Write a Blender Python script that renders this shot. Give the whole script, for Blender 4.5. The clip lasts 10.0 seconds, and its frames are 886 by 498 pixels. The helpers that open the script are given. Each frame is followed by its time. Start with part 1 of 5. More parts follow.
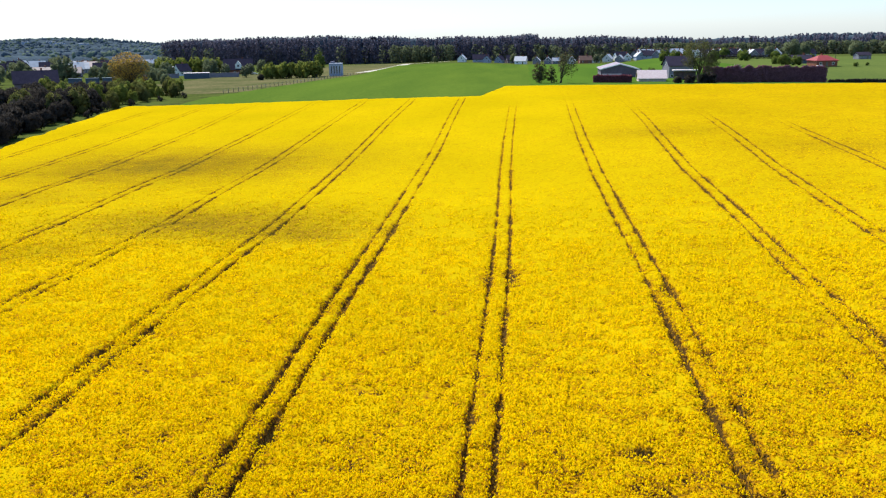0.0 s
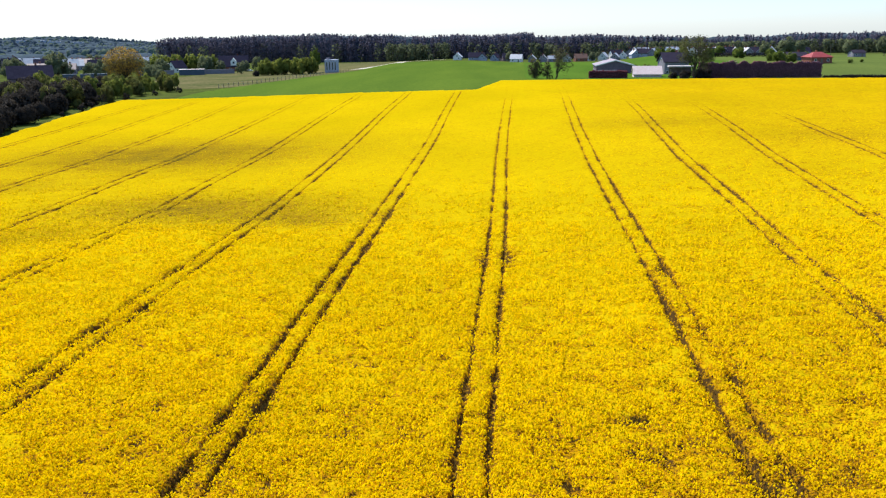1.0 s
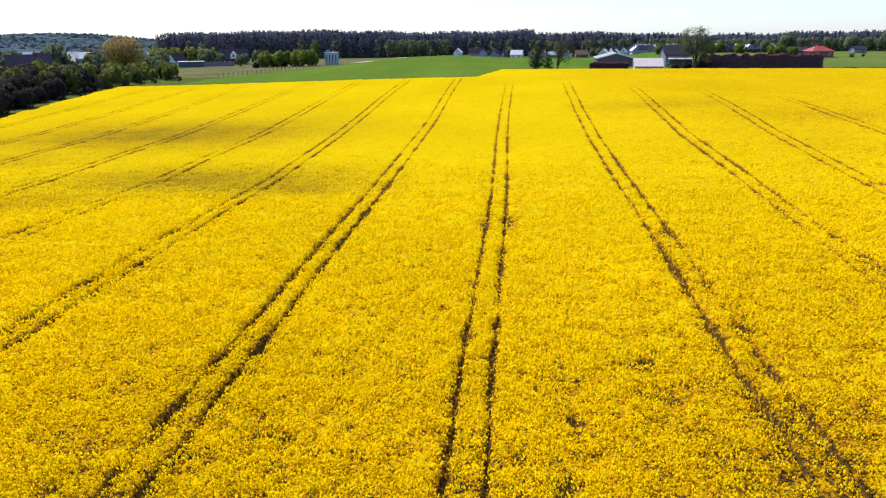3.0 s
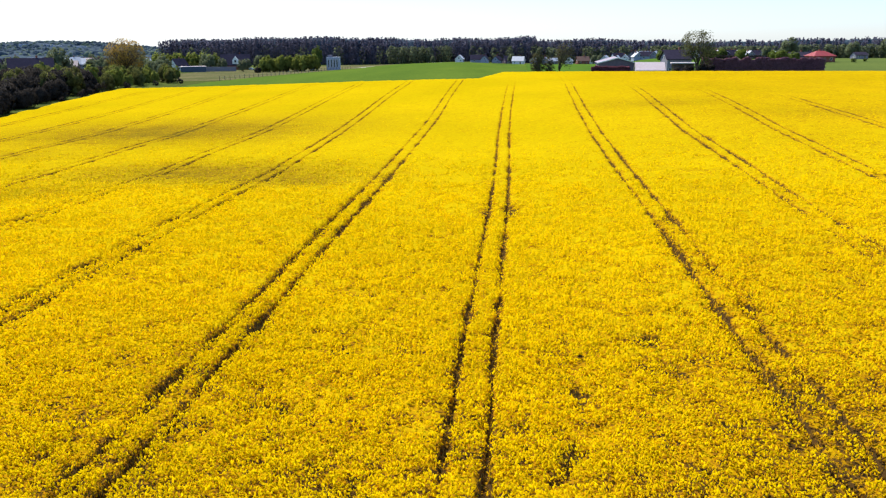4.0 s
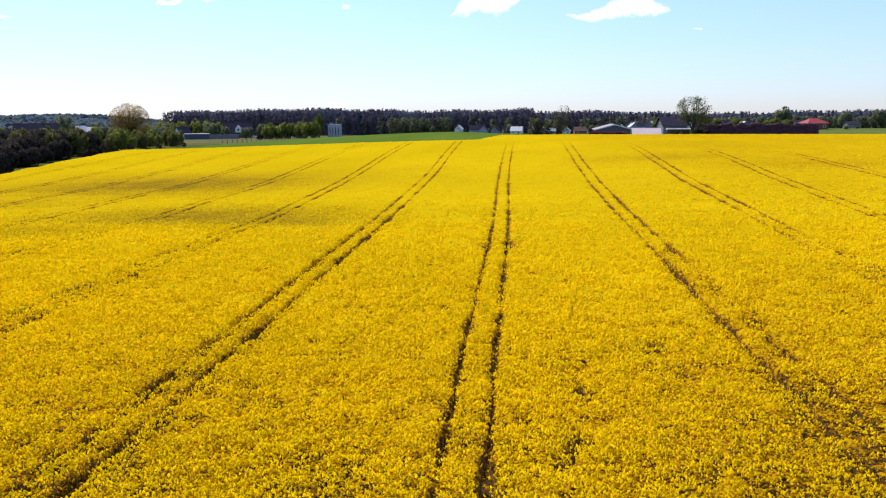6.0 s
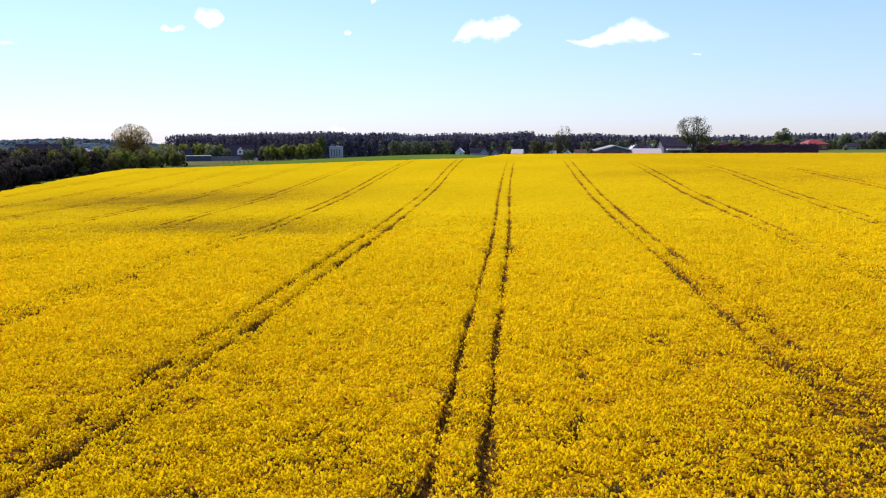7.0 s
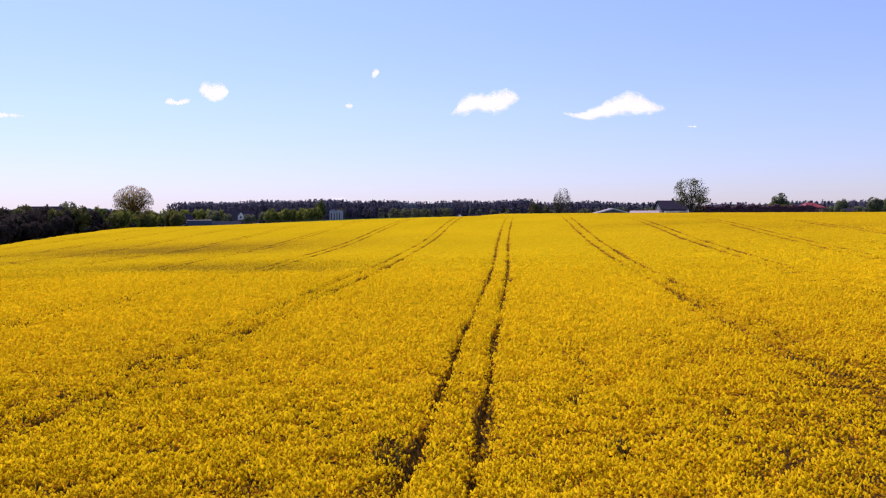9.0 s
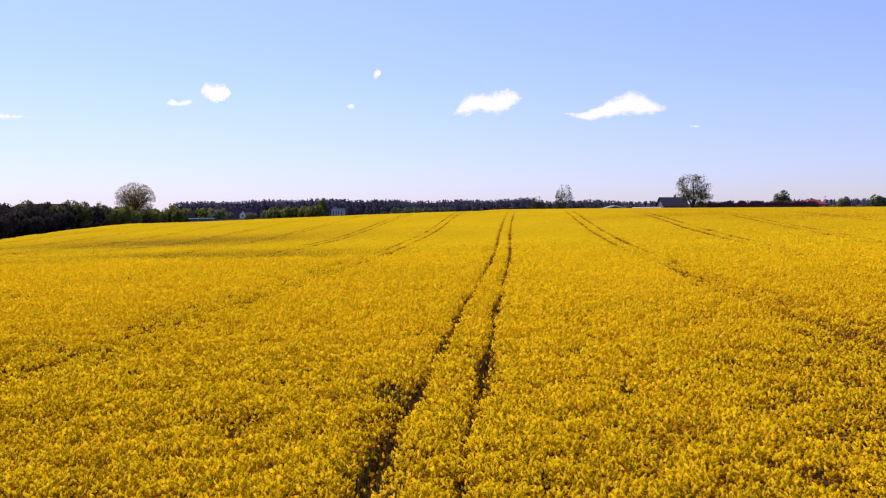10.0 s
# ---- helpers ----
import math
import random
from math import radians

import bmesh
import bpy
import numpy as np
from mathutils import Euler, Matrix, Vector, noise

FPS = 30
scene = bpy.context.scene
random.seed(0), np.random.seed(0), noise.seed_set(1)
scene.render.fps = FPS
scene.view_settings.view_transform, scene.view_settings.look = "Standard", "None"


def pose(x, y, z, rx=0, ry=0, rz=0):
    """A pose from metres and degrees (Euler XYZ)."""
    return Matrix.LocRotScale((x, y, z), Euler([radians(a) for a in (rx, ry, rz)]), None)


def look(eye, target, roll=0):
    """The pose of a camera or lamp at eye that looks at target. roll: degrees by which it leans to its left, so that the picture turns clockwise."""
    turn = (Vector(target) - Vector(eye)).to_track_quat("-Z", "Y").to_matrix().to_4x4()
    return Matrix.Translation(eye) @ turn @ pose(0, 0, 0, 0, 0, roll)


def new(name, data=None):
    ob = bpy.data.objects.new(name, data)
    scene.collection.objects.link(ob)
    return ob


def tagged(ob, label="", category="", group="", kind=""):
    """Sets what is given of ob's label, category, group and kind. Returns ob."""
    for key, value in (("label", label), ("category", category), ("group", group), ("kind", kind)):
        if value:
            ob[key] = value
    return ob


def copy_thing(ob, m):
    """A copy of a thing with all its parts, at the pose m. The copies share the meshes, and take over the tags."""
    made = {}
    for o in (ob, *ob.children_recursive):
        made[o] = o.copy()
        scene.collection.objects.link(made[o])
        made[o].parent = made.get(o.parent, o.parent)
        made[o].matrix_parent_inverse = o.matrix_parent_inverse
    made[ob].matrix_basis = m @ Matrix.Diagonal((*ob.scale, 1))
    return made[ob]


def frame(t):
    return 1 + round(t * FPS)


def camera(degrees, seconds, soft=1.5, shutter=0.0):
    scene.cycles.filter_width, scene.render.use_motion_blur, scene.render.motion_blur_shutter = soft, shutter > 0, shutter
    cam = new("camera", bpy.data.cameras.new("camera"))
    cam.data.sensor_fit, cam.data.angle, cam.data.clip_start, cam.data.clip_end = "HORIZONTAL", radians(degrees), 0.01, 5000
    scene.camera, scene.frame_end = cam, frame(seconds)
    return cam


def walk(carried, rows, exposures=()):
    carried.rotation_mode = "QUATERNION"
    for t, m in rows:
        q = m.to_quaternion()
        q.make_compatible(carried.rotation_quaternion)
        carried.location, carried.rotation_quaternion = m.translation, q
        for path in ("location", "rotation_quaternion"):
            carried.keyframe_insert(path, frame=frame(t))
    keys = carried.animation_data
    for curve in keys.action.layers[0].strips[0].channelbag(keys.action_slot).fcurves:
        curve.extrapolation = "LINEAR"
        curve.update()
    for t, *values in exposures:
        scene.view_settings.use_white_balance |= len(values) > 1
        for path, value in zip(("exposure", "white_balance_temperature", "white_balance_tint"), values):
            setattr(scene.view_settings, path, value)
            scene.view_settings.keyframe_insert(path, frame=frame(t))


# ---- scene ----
cam = camera(58.5, 10.0, soft=1.2)
PATH = [
    (0, (-0.087, 22.086, 24.041), (-0.252, 24.005, 23.502), -0.7),
    (0.5, (-0.059, 21.618, 23.147), (-0.214, 23.537, 22.607), -0.7),
    (1, (-0.072, 21.657, 22.158), (-0.226, 23.577, 21.619), -0.6),
    (1.5, (-0.078, 21.693, 21.252), (-0.232, 23.613, 20.713), -0.5),
    (2, (-0.115, 21.699, 20.291), (-0.269, 23.619, 19.752), -0.4),
    (2.5, (-0.18, 21.775, 19.372), (-0.333, 23.695, 18.833), -0.3),
    (3, (-0.234, 21.797, 18.378), (-0.386, 23.717, 17.839), -0.3),
    (4.3, (-0.247, 21.967, 15.826), (-0.404, 23.899, 15.331), -0.2),
    (4.5, (-0.231, 21.854, 15.518), (-0.387, 23.795, 15.063), -0.1),
    (5, (-0.237, 21.753, 14.539), (-0.394, 23.699, 14.107), -0.1),
    (5.2, (-0.273, 21.652, 14.226), (-0.428, 23.598, 13.793), -0.1),
    (6.3, (-0.264, 21.753, 11.986), (-0.423, 23.721, 11.664), -0.2),
    (6.5, (-0.233, 21.728, 11.628), (-0.394, 23.695, 11.306), -0.2),
    (6.8, (-0.230, 21.766, 11.044), (-0.391, 23.735, 10.725), -0.2),
    (7, (-0.229, 21.791, 10.655), (-0.389, 23.764, 10.374), -0.2),
    (7.2, (-0.220, 21.804, 10.273), (-0.381, 23.782, 10.039), -0.2),
    (7.5, (-0.207, 21.823, 9.701), (-0.368, 23.806, 9.49), -0.2),
    (8, (-0.176, 21.821, 8.7), (-0.338, 23.803, 8.4897), -0.2),
    (8.5, (-0.155, 21.946, 7.779), (-0.315, 23.936, 7.653), -0.3),
    (9, (-0.102, 21.976, 6.774), (-0.262, 23.967, 6.67), -0.2),
    (9.5, (-0.107, 21.936, 5.851), (-0.266, 23.927, 5.747), -0.3),
    (10, (-0.098, 22.126, 5.006), (-0.263, 24.117, 4.904), -0.3),
]
EXPOSURES = [(0, 0.70, 6500, 5), (3, 0.75, 6500, 7), (5, 0.66, 6500, 9), (6.5, 0.44, 6500, 17), (7, 0.42, 6500, 20), (8, 0.27, 6500, 29), (8.5, 0.28, 6500, 37), (9, 0.17, 6500, 37), (10, 0.17, 6500, 38)]
walk(cam, [(t, look(eye, target, roll)) for t, eye, target, roll in PATH], EXPOSURES)

# ---- light ----
SUN_AZ, SUN_EL = -42.0, 52.0   # degrees clockwise from +y, and up
world = bpy.data.worlds.new("sky")
scene.world = world
world.use_nodes = True
wn = world.node_tree
sky = wn.nodes.new("ShaderNodeTexSky")
sky.sky_type = 'NISHITA'
sky.sun_disc = False
sky.sun_elevation = radians(SUN_EL)
sky.sun_rotation = radians(SUN_AZ)
sky.air_density, sky.dust_density, sky.ozone_density = 1.0, 0.1, 1.5
wn.nodes["Background"].inputs[1].default_value = 0.100
clear = wn.nodes.new("ShaderNodeMix")
clear.data_type, clear.blend_type = 'RGBA', 'MULTIPLY'
clear.inputs["Factor"].default_value = 1.0
clear_in = [s for s in clear.inputs if s.type == 'RGBA']
# paler overhead and less glaring at the horizon than a clean sky: thin high haze
sky_at, sky_z, sky_up = wn.nodes.new("ShaderNodeTexCoord"), wn.nodes.new("ShaderNodeSeparateXYZ"), wn.nodes.new("ShaderNodeValToRGB")
wn.links.new(sky_at.outputs["Generated"], sky_z.inputs[0])
wn.links.new(sky_z.outputs["Z"], sky_up.inputs[0])
sky_up.color_ramp.elements[0].position, sky_up.color_ramp.elements[0].color = 0.0, (0.64, 0.76, 1.14, 1)
sky_up.color_ramp.elements[1].position, sky_up.color_ramp.elements[1].color = 0.40, (1.26, 1.42, 1.46, 1)
sky_up.color_ramp.elements.new(0.12).color = (0.90, 1.02, 1.28, 1)
wn.links.new(sky_up.outputs[0], clear_in[1])
wn.links.new(sky.outputs[0], clear_in[0])
wn.links.new([s for s in clear.outputs if s.type == 'RGBA'][0], wn.nodes["Background"].inputs[0])

sun_data = bpy.data.lights.new("sun", 'SUN')
sun_data.energy, sun_data.angle, sun_data.color = 4.4, radians(0.53), (1.0, 0.94, 0.84)
sun = new("sun", sun_data)
_a, _e = radians(SUN_AZ), radians(SUN_EL)
SUN_DIR = Vector((math.sin(_a) * math.cos(_e), math.cos(_a) * math.cos(_e), math.sin(_e)))
sun.matrix_world = look(SUN_DIR * 200, (0, 0, 0))


# ---- materials ----
def material(name, base, dark, scale=4.0, fine=30.0, rough=0.8, bump=0.2, coords="Object", translucent=0.0, spread=0.35, spec=0.2, stretch=(1, 1, 1)):
    """A surface of two tones mixed by noise at two scales, with relief from the finer one."""
    m = bpy.data.materials.new(name)
    m.use_nodes = True
    nt = m.node_tree
    b = nt.nodes["Principled BSDF"]
    tc = nt.nodes.new("ShaderNodeTexCoord")
    n1, n2 = nt.nodes.new("ShaderNodeTexNoise"), nt.nodes.new("ShaderNodeTexNoise")
    n1.inputs["Scale"].default_value, n2.inputs["Scale"].default_value = scale, fine
    n1.inputs["Detail"].default_value, n2.inputs["Detail"].default_value = 4, 3
    add = nt.nodes.new("ShaderNodeMath")
    add.operation = 'MULTIPLY_ADD'
    add.inputs[1].default_value = 0.5
    half = nt.nodes.new("ShaderNodeMath")
    half.operation = 'MULTIPLY'
    half.inputs[1].default_value = 0.5
    ramp = nt.nodes.new("ShaderNodeValToRGB")
    ramp.color_ramp.elements[0].position, ramp.color_ramp.elements[1].position = 0.5 - spread / 2, 0.5 + spread / 2
    ramp.color_ramp.elements[0].color, ramp.color_ramp.elements[1].color = (*dark, 1), (*base, 1)
    mp = nt.nodes.new("ShaderNodeMapping")
    mp.inputs["Scale"].default_value = stretch
    nt.links.new(tc.outputs[coords], mp.inputs["Vector"])
    nt.links.new(mp.outputs[0], n1.inputs["Vector"])
    nt.links.new(tc.outputs[coords], n2.inputs["Vector"])
    nt.links.new(n1.outputs[0], half.inputs[0])
    nt.links.new(n2.outputs[0], add.inputs[0])
    nt.links.new(half.outputs[0], add.inputs[2])
    nt.links.new(add.outputs[0], ramp.inputs[0])
    nt.links.new(ramp.outputs[0], b.inputs["Base Color"])
    b.inputs["Roughness"].default_value = rough
    b.inputs["Specular IOR Level"].default_value = spec
    if bump:
        bp = nt.nodes.new("ShaderNodeBump")
        bp.inputs["Strength"].default_value = bump
        bp.inputs["Distance"].default_value = 0.1
        nt.links.new(n2.outputs[0], bp.inputs["Height"])
        nt.links.new(bp.outputs[0], b.inputs["Normal"])
    if translucent:
        tr = nt.nodes.new("ShaderNodeBsdfTranslucent")
        mix = nt.nodes.new("ShaderNodeMixShader")
        mix.inputs[0].default_value = translucent
        nt.links.new(ramp.outputs[0], tr.inputs[0])
        nt.links.new(b.outputs[0], mix.inputs[1])
        nt.links.new(tr.outputs[0], mix.inputs[2])
        nt.links.new(mix.outputs[0], nt.nodes["Material Output"].inputs[0])
    return m


def leafy(name, base, dark, translucent=0.3):
    """Foliage whose tone changes from leaf to leaf and from clump to clump."""
    m = material(name, base, dark, 0.5, 2.5, 0.8, 0.0, translucent=translucent, spread=0.5, spec=0.0)
    nt = m.node_tree
    geo = nt.nodes.new("ShaderNodeNewGeometry")
    hue = nt.nodes.new("ShaderNodeHueSaturation")
    mr = nt.nodes.new("ShaderNodeMapRange")
    mr.inputs["To Min"].default_value, mr.inputs["To Max"].default_value = 0.65, 1.35
    nt.links.new(geo.outputs["Random Per Island"], mr.inputs[0])
    nt.links.new(mr.outputs[0], hue.inputs["Value"])
    ramp = next(n for n in nt.nodes if n.type == 'VALTORGB')
    outs = [l.to_socket for l in ramp.outputs[0].links]
    nt.links.new(ramp.outputs[0], hue.inputs["Color"])
    for s in outs:
        nt.links.new(hue.outputs[0], s)
    return m


def crop_material(name, petal, under, coords_scale=1.0, spread=(1.0, 1.0), mottle=1.15, relief=0.22):
    """Rape in flower: yellow where the crop stands tall and full, olive and brown where it is low or thin and where
    shade between the plants is put into the colour.
    """
    m = bpy.data.materials.new(name)
    m.use_nodes = True
    nt = m.node_tree
    b = nt.nodes["Principled BSDF"]
    at = nt.nodes.new("ShaderNodeAttribute")
    at.attribute_name = "full"
    tc = nt.nodes.new("ShaderNodeTexCoord")
    n1, n2 = nt.nodes.new("ShaderNodeTexNoise"), nt.nodes.new("ShaderNodeTexNoise")
    n1.inputs["Scale"].default_value, n1.inputs["Detail"].default_value, n1.inputs["Roughness"].default_value = 2.6 * coords_scale, 5, 0.68
    n2.inputs["Scale"].default_value, n2.inputs["Detail"].default_value = 0.035, 4
    for n in (n1, n2):
        nt.links.new(tc.outputs["Object"], n.inputs["Vector"])
    s1 = nt.nodes.new("ShaderNodeMath")
    s1.operation = 'MULTIPLY_ADD'
    s1.inputs[1].default_value, s1.inputs[2].default_value = mottle, -mottle / 2
    nt.links.new(n1.outputs[0], s1.inputs[0])
    s2 = nt.nodes.new("ShaderNodeMath")
    nt.links.new(at.outputs["Fac"], s2.inputs[0])
    nt.links.new(s1.outputs[0], s2.inputs[1])
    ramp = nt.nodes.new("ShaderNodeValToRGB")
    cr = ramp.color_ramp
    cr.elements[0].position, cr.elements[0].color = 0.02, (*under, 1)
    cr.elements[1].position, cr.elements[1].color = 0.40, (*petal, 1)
    # orange step between petal and gap: shaded flanks put into the colour
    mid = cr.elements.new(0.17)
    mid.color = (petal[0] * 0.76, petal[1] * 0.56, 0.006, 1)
    nt.links.new(s2.outputs[0], ramp.inputs[0])
    hue = nt.nodes.new("ShaderNodeHueSaturation")
    mr = nt.nodes.new("ShaderNodeMapRange")
    mr.inputs["From Min"].default_value, mr.inputs["From Max"].default_value = 0.3, 0.7
    mr.inputs["To Min"].default_value, mr.inputs["To Max"].default_value = 0.92, 1.06
    nt.links.new(n2.outputs[0], mr.inputs[0])
    geo = nt.nodes.new("ShaderNodeNewGeometry")
    each = nt.nodes.new("ShaderNodeMapRange")
    each.inputs["To Min"].default_value, each.inputs["To Max"].default_value = spread
    nt.links.new(geo.outputs["Random Per Island"], each.inputs[0])
    both = nt.nodes.new("ShaderNodeMath")
    both.operation = 'MULTIPLY'
    nt.links.new(mr.outputs[0], both.inputs[0])
    nt.links.new(each.outputs[0], both.inputs[1])
    nt.links.new(both.outputs[0], hue.inputs["Value"])
    # thin, late stands show leaves and buds between the flowers
    late = nt.nodes.new("ShaderNodeAttribute")
    late.attribute_name = "late"
    leaf = nt.nodes.new("ShaderNodeMix")
    leaf.data_type = 'RGBA'
    leaf_in = [q for q in leaf.inputs if q.type == 'RGBA']
    nt.links.new(late.outputs["Fac"], leaf.inputs["Factor"])
    nt.links.new(ramp.outputs[0], leaf_in[0])
    leaf_in[1].default_value = (0.235, 0.185, 0.018, 1)
    nt.links.new([q for q in leaf.outputs if q.type == 'RGBA'][0], hue.inputs["Color"])
    nt.links.new(hue.outputs[0], b.inputs["Base Color"])
    b.inputs["Roughness"].default_value, b.inputs["Specular IOR Level"].default_value = 0.9, 0.0
    bp = nt.nodes.new("ShaderNodeBump")
    bp.inputs["Strength"].default_value, bp.inputs["Distance"].default_value = 0.8, relief
    nt.links.new(n1.outputs[0], bp.inputs["Height"])
    nt.links.new(bp.outputs[0], b.inputs["Normal"])
    tr = nt.nodes.new("ShaderNodeBsdfTranslucent")
    mix = nt.nodes.new("ShaderNodeMixShader")
    mix.inputs[0].default_value = 0.42
    nt.links.new(hue.outputs[0], tr.inputs[0])
    nt.links.new(b.outputs[0], mix.inputs[1])
    nt.links.new(tr.outputs[0], mix.inputs[2])
    nt.links.new(mix.outputs[0], nt.nodes["Material Output"].inputs[0])
    return m


def glass_pane(name):
    m = bpy.data.materials.new(name)
    m.use_nodes = True
    b = m.node_tree.nodes["Principled BSDF"]
    b.inputs["Base Color"].default_value = (0.03, 0.035, 0.045, 1)
    b.inputs["Roughness"].default_value = 0.06
    b.inputs["Specular IOR Level"].default_value = 0.8
    return m


PETAL = (0.89, 0.630, 0.003)
M_CROP = crop_material("rape_canopy", (0.81, 0.564, 0.005), (0.108, 0.061, 0.020))
M_HEADS = crop_material("rape_flowers", PETAL, (0.150, 0.070, 0.016), 2.0, (0.87, 1.15), 0.50, 0.12)
M_STEM = leafy("rape_stems", (0.150, 0.112, 0.036), (0.085, 0.060, 0.024), 0.2)
M_GROUND = material("meadow_ground", (0.088, 0.112, 0.026), (0.044, 0.054, 0.018), 0.10, 1.1, 0.95, 0.6, spread=0.26, spec=0.0)
M_WHEAT = material("young_wheat", (0.104, 0.150, 0.022), (0.052, 0.094, 0.016), 0.035, 0.9, 0.95, 0.5, spread=0.36, spec=0.0, stretch=(1.6, 0.25, 1))
M_BARLEY = material("young_barley", (0.082, 0.142, 0.020), (0.050, 0.098, 0.016), 0.03, 0.8, 0.95, 0.5, spread=0.3, spec=0.0, stretch=(1.6, 0.25, 1))
M_PASTURE = material("pasture_grass", (0.112, 0.140, 0.036), (0.070, 0.098, 0.028), 0.03, 0.7, 0.9, 0.4, spread=0.4, spec=0.0)
M_DRY = material("dry_grass", (0.150, 0.126, 0.064), (0.058, 0.072, 0.026), 0.045, 0.7, 0.95, 0.4, spread=0.26, spec=0.0)
M_SAND = material("sandy_track", (0.48, 0.43, 0.36), (0.32, 0.28, 0.22), 0.1, 1.5, 0.95, 0.2)
M_BARK = material("bark", (0.085, 0.062, 0.045), (0.040, 0.030, 0.024), 1.5, 9.0, 0.9, 0.5)
M_LEAF_DARK = leafy("leaf_dark", (0.056, 0.050, 0.044), (0.030, 0.026, 0.027), 0.25)
M_LEAF_MID = leafy("leaf_mid", (0.150, 0.190, 0.042), (0.080, 0.110, 0.028), 0.45)
M_LEAF_OLIVE = leafy("leaf_olive", (0.130, 0.120, 0.055), (0.066, 0.058, 0.034), 0.3)
M_LEAF_ASH = leafy("leaf_ash", (0.140, 0.142, 0.050), (0.070, 0.072, 0.030), 0.35)
M_LEAF_THICKET = leafy("leaf_thicket", (0.160, 0.166, 0.050), (0.084, 0.090, 0.034), 0.45)
M_BLOSSOM = leafy("pale_blossom", (0.340, 0.320, 0.260), (0.170, 0.170, 0.110), 0.3)
M_LEAF_LIGHT = leafy("leaf_light", (0.250, 0.278, 0.062), (0.155, 0.178, 0.042), 0.5)
M_LEAF_GOLD = leafy("leaf_gold", (0.500, 0.335, 0.056), (0.270, 0.155, 0.036), 0.22)
M_LEAF_RED = leafy("leaf_red", (0.310, 0.145, 0.185), (0.200, 0.095, 0.128), 0.38)
M_LEAF_WINE = leafy("leaf_wine", (0.230, 0.078, 0.098), (0.130, 0.046, 0.062), 0.25)
# needles lifted to violet-blue: the skyline's haze is put into the colour
M_NEEDLE_HAZE = leafy("haze_tinted_needles", (0.136, 0.130, 0.186), (0.096, 0.092, 0.134), 0.34)
M_LEAF_WOOD = leafy("leaf_wood", (0.178, 0.205, 0.105), (0.110, 0.128, 0.084), 0.45)
# distance haze is mixed into these colours; there is none in the air
M_HAZE_TINT = material("haze_tinted_woods", (0.080, 0.106, 0.130), (0.030, 0.042, 0.062), 0.03, 0.35, 0.95, 0.0, spread=0.34, spec=0.0)
M_HAZE_TINT_GREEN = material("haze_tinted_green_trees", (0.130, 0.160, 0.115), (0.060, 0.080, 0.066), 0.03, 0.35, 0.95, 0.0, spread=0.34, spec=0.0)
M_WHITE = material("white_render", (0.78, 0.77, 0.74), (0.62, 0.60, 0.57), 0.6, 6.0, 0.85, 0.1)
M_GREY = material("grey_render", (0.235, 0.215, 0.260), (0.170, 0.155, 0.190), 0.6, 6.0, 0.85, 0.1)
M_MAUVE = material("weathered_boards", (0.175, 0.130, 0.165), (0.100, 0.075, 0.098), 0.8, 9.0, 0.85, 0.3)
M_BRICK = material("red_brick", (0.26, 0.10, 0.065), (0.17, 0.065, 0.045), 0.9, 14.0, 0.85, 0.2)
M_SLATE = material("slate_roof", (0.056, 0.046, 0.070), (0.032, 0.027, 0.042), 0.7, 7.0, 0.8, 0.1, spec=0.0)
M_METAL = material("light_metal_roof", (0.54, 0.53, 0.58), (0.40, 0.39, 0.44), 0.4, 5.0, 0.6, 0.1, spec=0.2)
M_BARNROOF = material("dull_sheet_roof", (0.36, 0.30, 0.35), (0.25, 0.21, 0.25), 0.4, 5.0, 0.7, 0.1, spec=0.1)
M_REDROOF = material("red_tile_roof", (0.33, 0.050, 0.055), (0.22, 0.036, 0.040), 0.6, 8.0, 0.6, 0.3)
M_BROWNROOF = material("brown_tile_roof", (0.20, 0.105, 0.080), (0.13, 0.070, 0.055), 0.6, 8.0, 0.6, 0.3)
M_PINKROOF = material("faded_red_roof", (0.46, 0.34, 0.33), (0.33, 0.23, 0.22), 0.6, 8.0, 0.6, 0.2)
M_BLUE = material("blue_painted_steel", (0.075, 0.10, 0.15), (0.05, 0.068, 0.10), 0.8, 6.0, 0.5, 0.1)
M_PALE = material("weathered_pale_roof", (0.66, 0.57, 0.57), (0.50, 0.40, 0.40), 0.4, 4.0, 0.7, 0.1)
M_STREAKED = material("rust_streaked_boards", (0.64, 0.55, 0.56), (0.46, 0.33, 0.34), 1.6, 5.0, 0.85, 0.1, stretch=(1, 1, 0.12))
# pale blue walls; also white walls with shade put into the colour
M_PALEBLUE = material("pale_blue_render", (0.33, 0.36, 0.46), (0.25, 0.28, 0.36), 0.6, 6.0, 0.85, 0.1)
M_WOOD = material("grey_wood", (0.21, 0.17, 0.13), (0.12, 0.10, 0.08), 1.0, 12.0, 0.9, 0.3)
M_FRAME = material("white_frame", (0.75, 0.75, 0.75), (0.66, 0.66, 0.66), 1.0, 8.0, 0.5, 0.0)
M_PANE = glass_pane("window_glass")
M_CAR = material("white_car_paint", (0.72, 0.73, 0.75), (0.66, 0.67, 0.70), 0.5, 6.0, 0.25, 0.0, spec=0.6)
M_TYRE = material("tyre_rubber", (0.022, 0.022, 0.022), (0.014, 0.014, 0.014), 3.0, 20.0, 0.9, 0.1)


